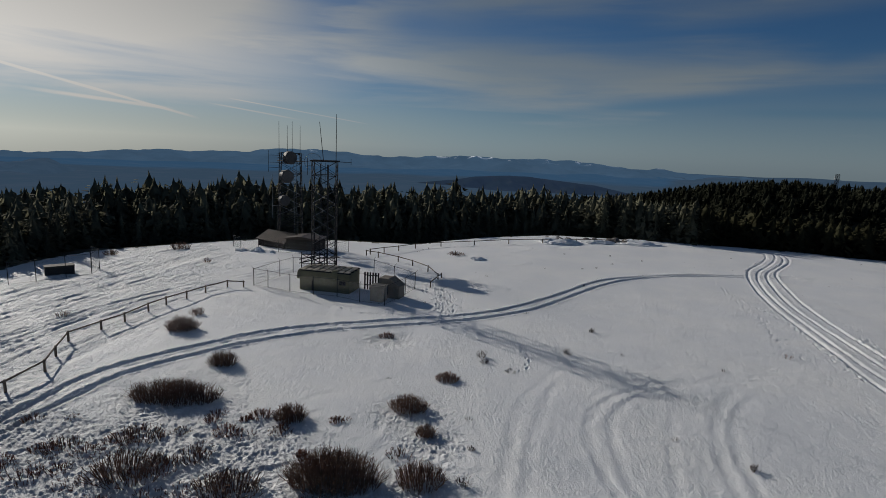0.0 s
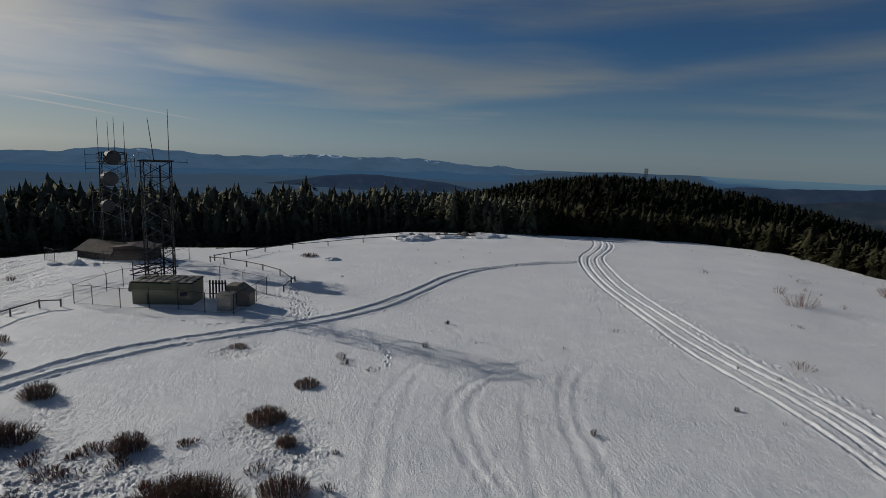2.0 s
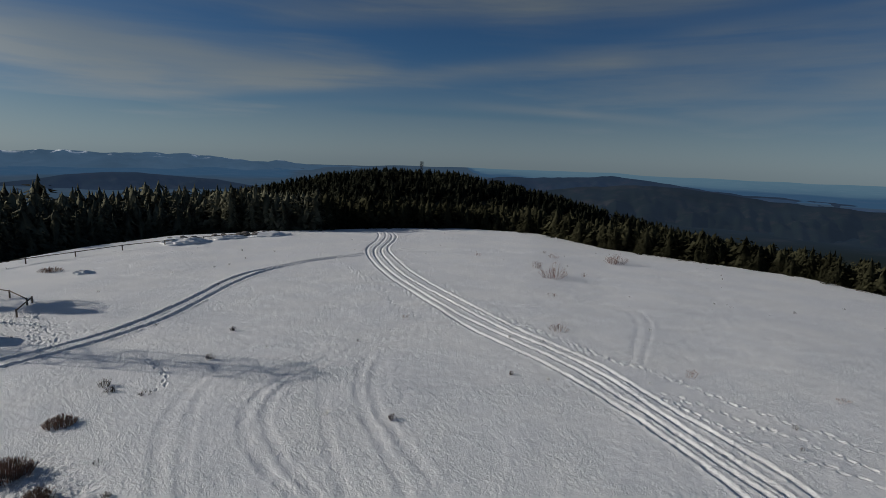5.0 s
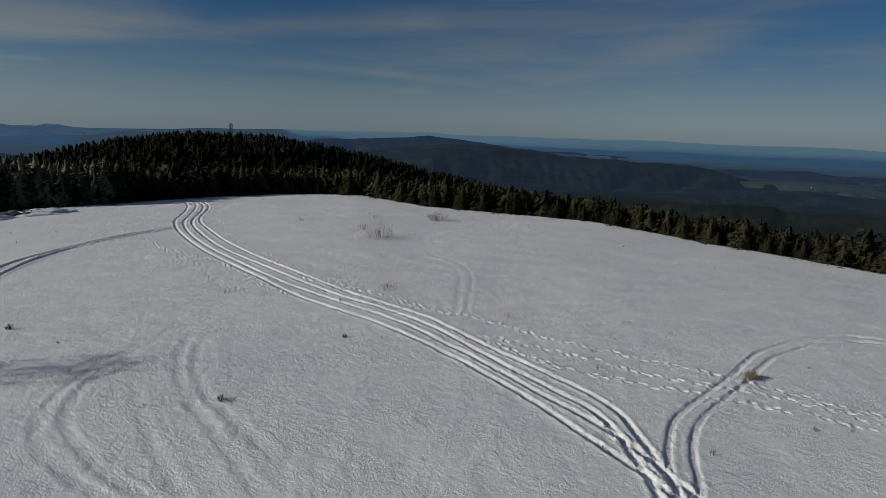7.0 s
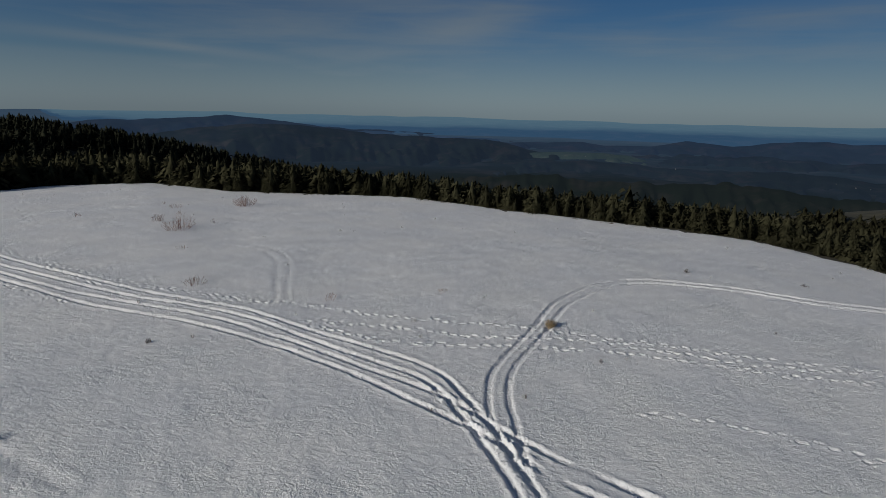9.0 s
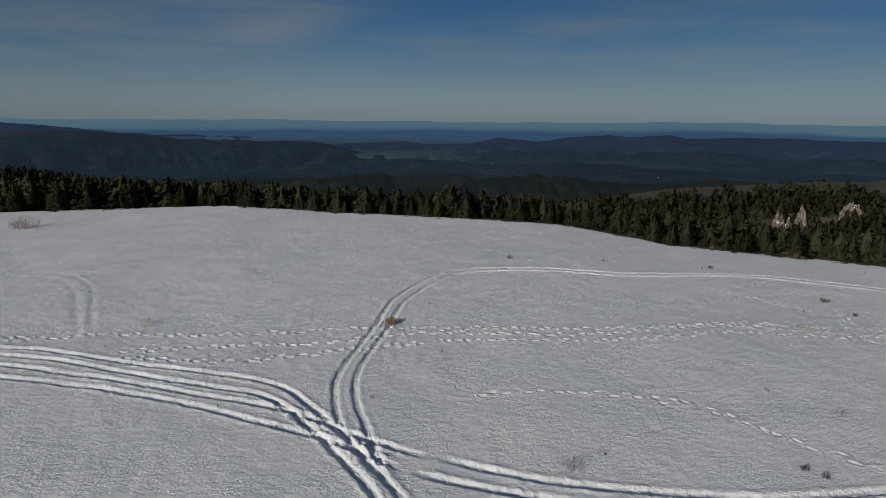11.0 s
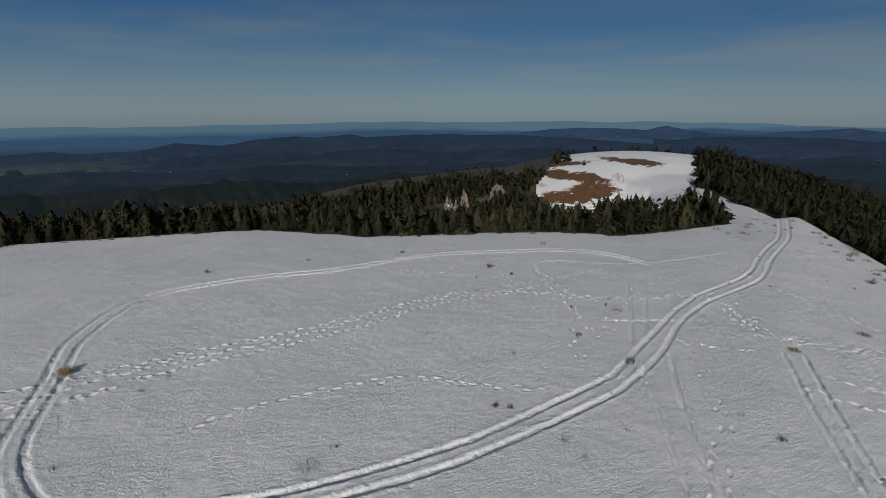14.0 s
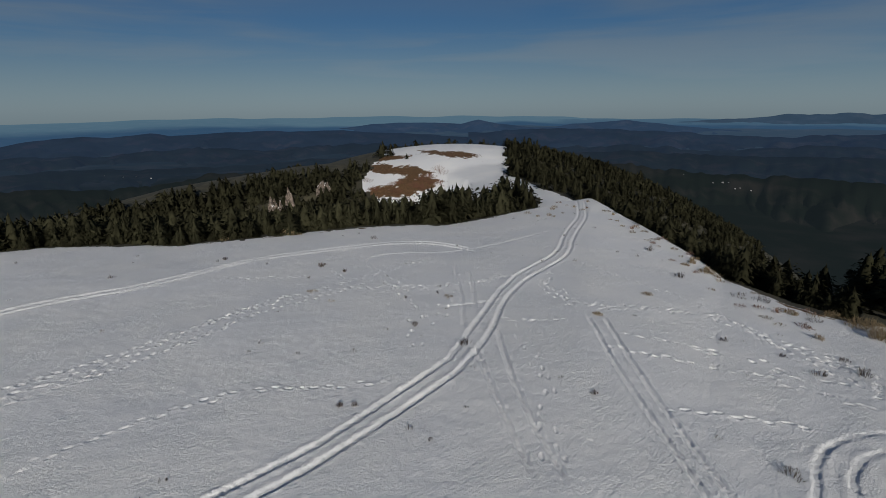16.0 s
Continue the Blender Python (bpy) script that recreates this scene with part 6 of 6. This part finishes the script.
def rubble(x, y, wide, high, seed, label, material_):
    rng = random.Random(seed)
    ob = thing("rock_pile", Matrix.Translation((x, y, ground_at(x, y) - 0.2)), label, "rocks")
    for _ in range(14):
        c = Vector((rng.gauss(0, wide * 0.28), rng.gauss(0, wide * 0.16), rng.uniform(0, high * 0.55)))
        bm = bmesh.new()
        bmesh.ops.create_icosphere(bm, subdivisions=2, radius=rng.uniform(0.35, 0.8) * high)
        for v in bm.verts:
            v.co *= 1 + 0.28 * noise.noise(v.co * 1.7 + c * 3)
            v.co.z *= 0.7
            v.co += c
        me = bpy.data.meshes.new("rock")
        bm.to_mesh(me)
        bm.free()
        me.materials.append(material_)
        put("rock", me, ob)


rubble(19.5, 104, 6, 1.3, 1, "dark rock pile dusted with snow at the wood's edge", STONE)
rubble(33, 108, 5, 1.1, 2, "low rock pile at the wood's edge", STONE)
rubble(28, 109, 4, 0.8, 3, "low rock pile at the wood's edge", STONE)


# ---------------------------------------------------------------- rocks in the wood, snow heaps, far houses
from mathutils import bvhtree
def make_crag():
    """Rock with snow lying on whatever faces up."""
    m, tree, shader = material("snowy_rock", 0.9)
    at = place(tree)
    normal = node(tree, "ShaderNodeSeparateXYZ")
    feed(tree, normal.inputs[0], node(tree, "ShaderNodeNewGeometry").outputs["Normal"])
    grey = blend(tree, ramp(tree, speckle(tree, at, 1.4, 5), 0.35, 0.65), (0.07, 0.055, 0.045, 1), (0.22, 0.18, 0.15, 1))
    lie = ramp(tree, calc(tree, "ADD", normal.outputs[2], calc(tree, "MULTIPLY", speckle(tree, at, 1.1, 4), 0.8)), 0.85, 1.05)
    feed(tree, shader.inputs["Base Color"], blend(tree, lie, grey, (0.8, 0.81, 0.83, 1)))
    bump(tree, shader, speckle(tree, at, 3.0, 5), 0.8, 0.15)
    return m


CRAG = make_crag()


def crag(x, y, top, wide, seed):
    rng = random.Random(seed)
    z = ground_at(x, y)
    ob = thing("rock_outcrop", Matrix.Translation((x, y, z)), "jagged rock outcrop dusted with snow among young firs", "rocks", "rock outcrops in the wood")
    for n in range(9):
        high = (top - z) * rng.uniform(0.7, 1.05) * (1 if n < 3 else 0.85)
        c = Vector((rng.uniform(-wide, wide), rng.uniform(-wide, wide) * 0.7, 0))
        bm = bmesh.new()
        bmesh.ops.create_icosphere(bm, subdivisions=3, radius=1.0)
        for v in bm.verts:
            v.co *= 1 + 0.35 * noise.noise(v.co * 1.6 + c * 2) + 0.18 * noise.noise(v.co * 4.1 + c)
            v.co = Vector((v.co.x * wide * 0.45, v.co.y * wide * 0.45, (v.co.z + 0.4) * high * 0.72)) + c
        me = bpy.data.meshes.new("rock")
        bm.to_mesh(me)
        bm.free()
        me.materials.append(CRAG)
        put("rock", me, ob)


crag(124.5, -84.5, -7.6, 1.5, 5), crag(123.5, -88.6, -5.6, 1.3, 6), crag(122.0, -98.5, -3.6, 1.6, 7)


def snow_mound(x, y, wide, high, seed):
    rng = random.Random(seed)
    bm = bmesh.new()
    bmesh.ops.create_icosphere(bm, subdivisions=4, radius=1.0)
    off = Vector((rng.random() * 40, 0, 0))
    for v in bm.verts:
        v.co *= 1 + 0.32 * noise.noise(v.co * 1.9 + off) + 0.14 * noise.noise(v.co * 5 + off) + 0.06 * noise.noise(v.co * 11 + off)
        v.co = Vector((v.co.x * wide, v.co.y * wide * 0.7, v.co.z * high))
    me = bpy.data.meshes.new("snow_mound")
    bm.to_mesh(me)
    bm.free()
    me.materials.append(SNOW)
    ob = new("snow_mound", me)
    ob.matrix_basis = Matrix.Translation((x, y, ground_at(x, y) - 0.15))
    tagged(ob, "small lumpy mound of cleared snow", "snow mound", "mounds of cleared snow")


for n, (x, y, w, h) in enumerate(((-29.0, 79.2, 0.9, 0.75), (-26.6, 78.4, 0.5, 0.5), (-31.8, 79.6, 1.0, 0.45), (3.6, 80.0, 1.3, 0.6), (19.6, 102.2, 4.2, 1.1), (27.5, 105, 3.2, 0.8), (36.0, 106.5, 4.0, 0.9))):
    snow_mound(x, y, w, h, n)


def far_house(az, el, size, seed):
    """A pale house on the far slopes, set where the line of sight meets the hills."""
    rng = random.Random(seed)
    way = Vector((math.sin(radians(az)) * math.cos(radians(el)), math.cos(radians(az)) * math.cos(radians(el)), math.sin(radians(el))))
    best = None
    for me, m in HILLS:
        hit = me.ray_cast(Vector((0, 0, 15)), way)
        if hit[0] is not None and (best is None or hit[0].length < best.length):
            best = hit[0]
    if best is None:
        return
    ob = thing("far_house", Matrix.Translation(best) @ Matrix.Rotation(-radians(az) + rng.uniform(-0.4, 0.4), 4, "Z"), "distant pale house in the wooded valley", "house", "houses in the valley")
    w, d, h = size * 0.3, size * 0.22, size * 0.11
    put("wall", Shape().box((-w / 2, -d / 2, -2), (w / 2, d / 2, h)).mesh("wall", PALE_WALL), ob)
    put("roof", Shape().prism([(-d * 0.6, h + 0.01), (d * 0.6, h + 0.01), (0, h + d * 0.35)], w * 1.1, Matrix(((0, 1, 0, -w * 0.55), (1, 0, 0, 0), (0, 0, 1, 0), (0, 0, 0, 1)))).mesh("roof", PALE_ROOF), ob)


PALE_WALL = worn("pale_render", (0.30, 0.29, 0.29), (0.2, 0.2, 0.2), 0.1)
PALE_ROOF = worn("pale_roof", (0.32, 0.32, 0.34), (0.22, 0.22, 0.23), 0.1)
HILLS = [(bvhtree.BVHTree.FromPolygons([tuple(v.co) for v in ob.data.vertices], [tuple(p.vertices) for p in ob.data.polygons]), None) for ob in list(scene.objects) if ob.name.startswith("backdrop")]
for n, (az, el, size) in enumerate(((96.0, -5.24, 11), (97.0, -5.3, 8), (75.8, -5.38, 8), (113.4, -6.07, 10), (112.2, -5.85, 7), (111.2, -5.8, 7), (109.8, -5.6, 6), (168.4, -6.9, 12), (168.9, -6.85, 8), (167.6, -6.95, 7), (169.5, -7.41, 9), (170.8, -7.48, 8), (169.9, -7.3, 6), (88.5, -4.5, 9), (90.0, -4.1, 12), (89.2, -4.12, 9), (165.0, -6.3, 6))):
    far_house(az, el, size, n)
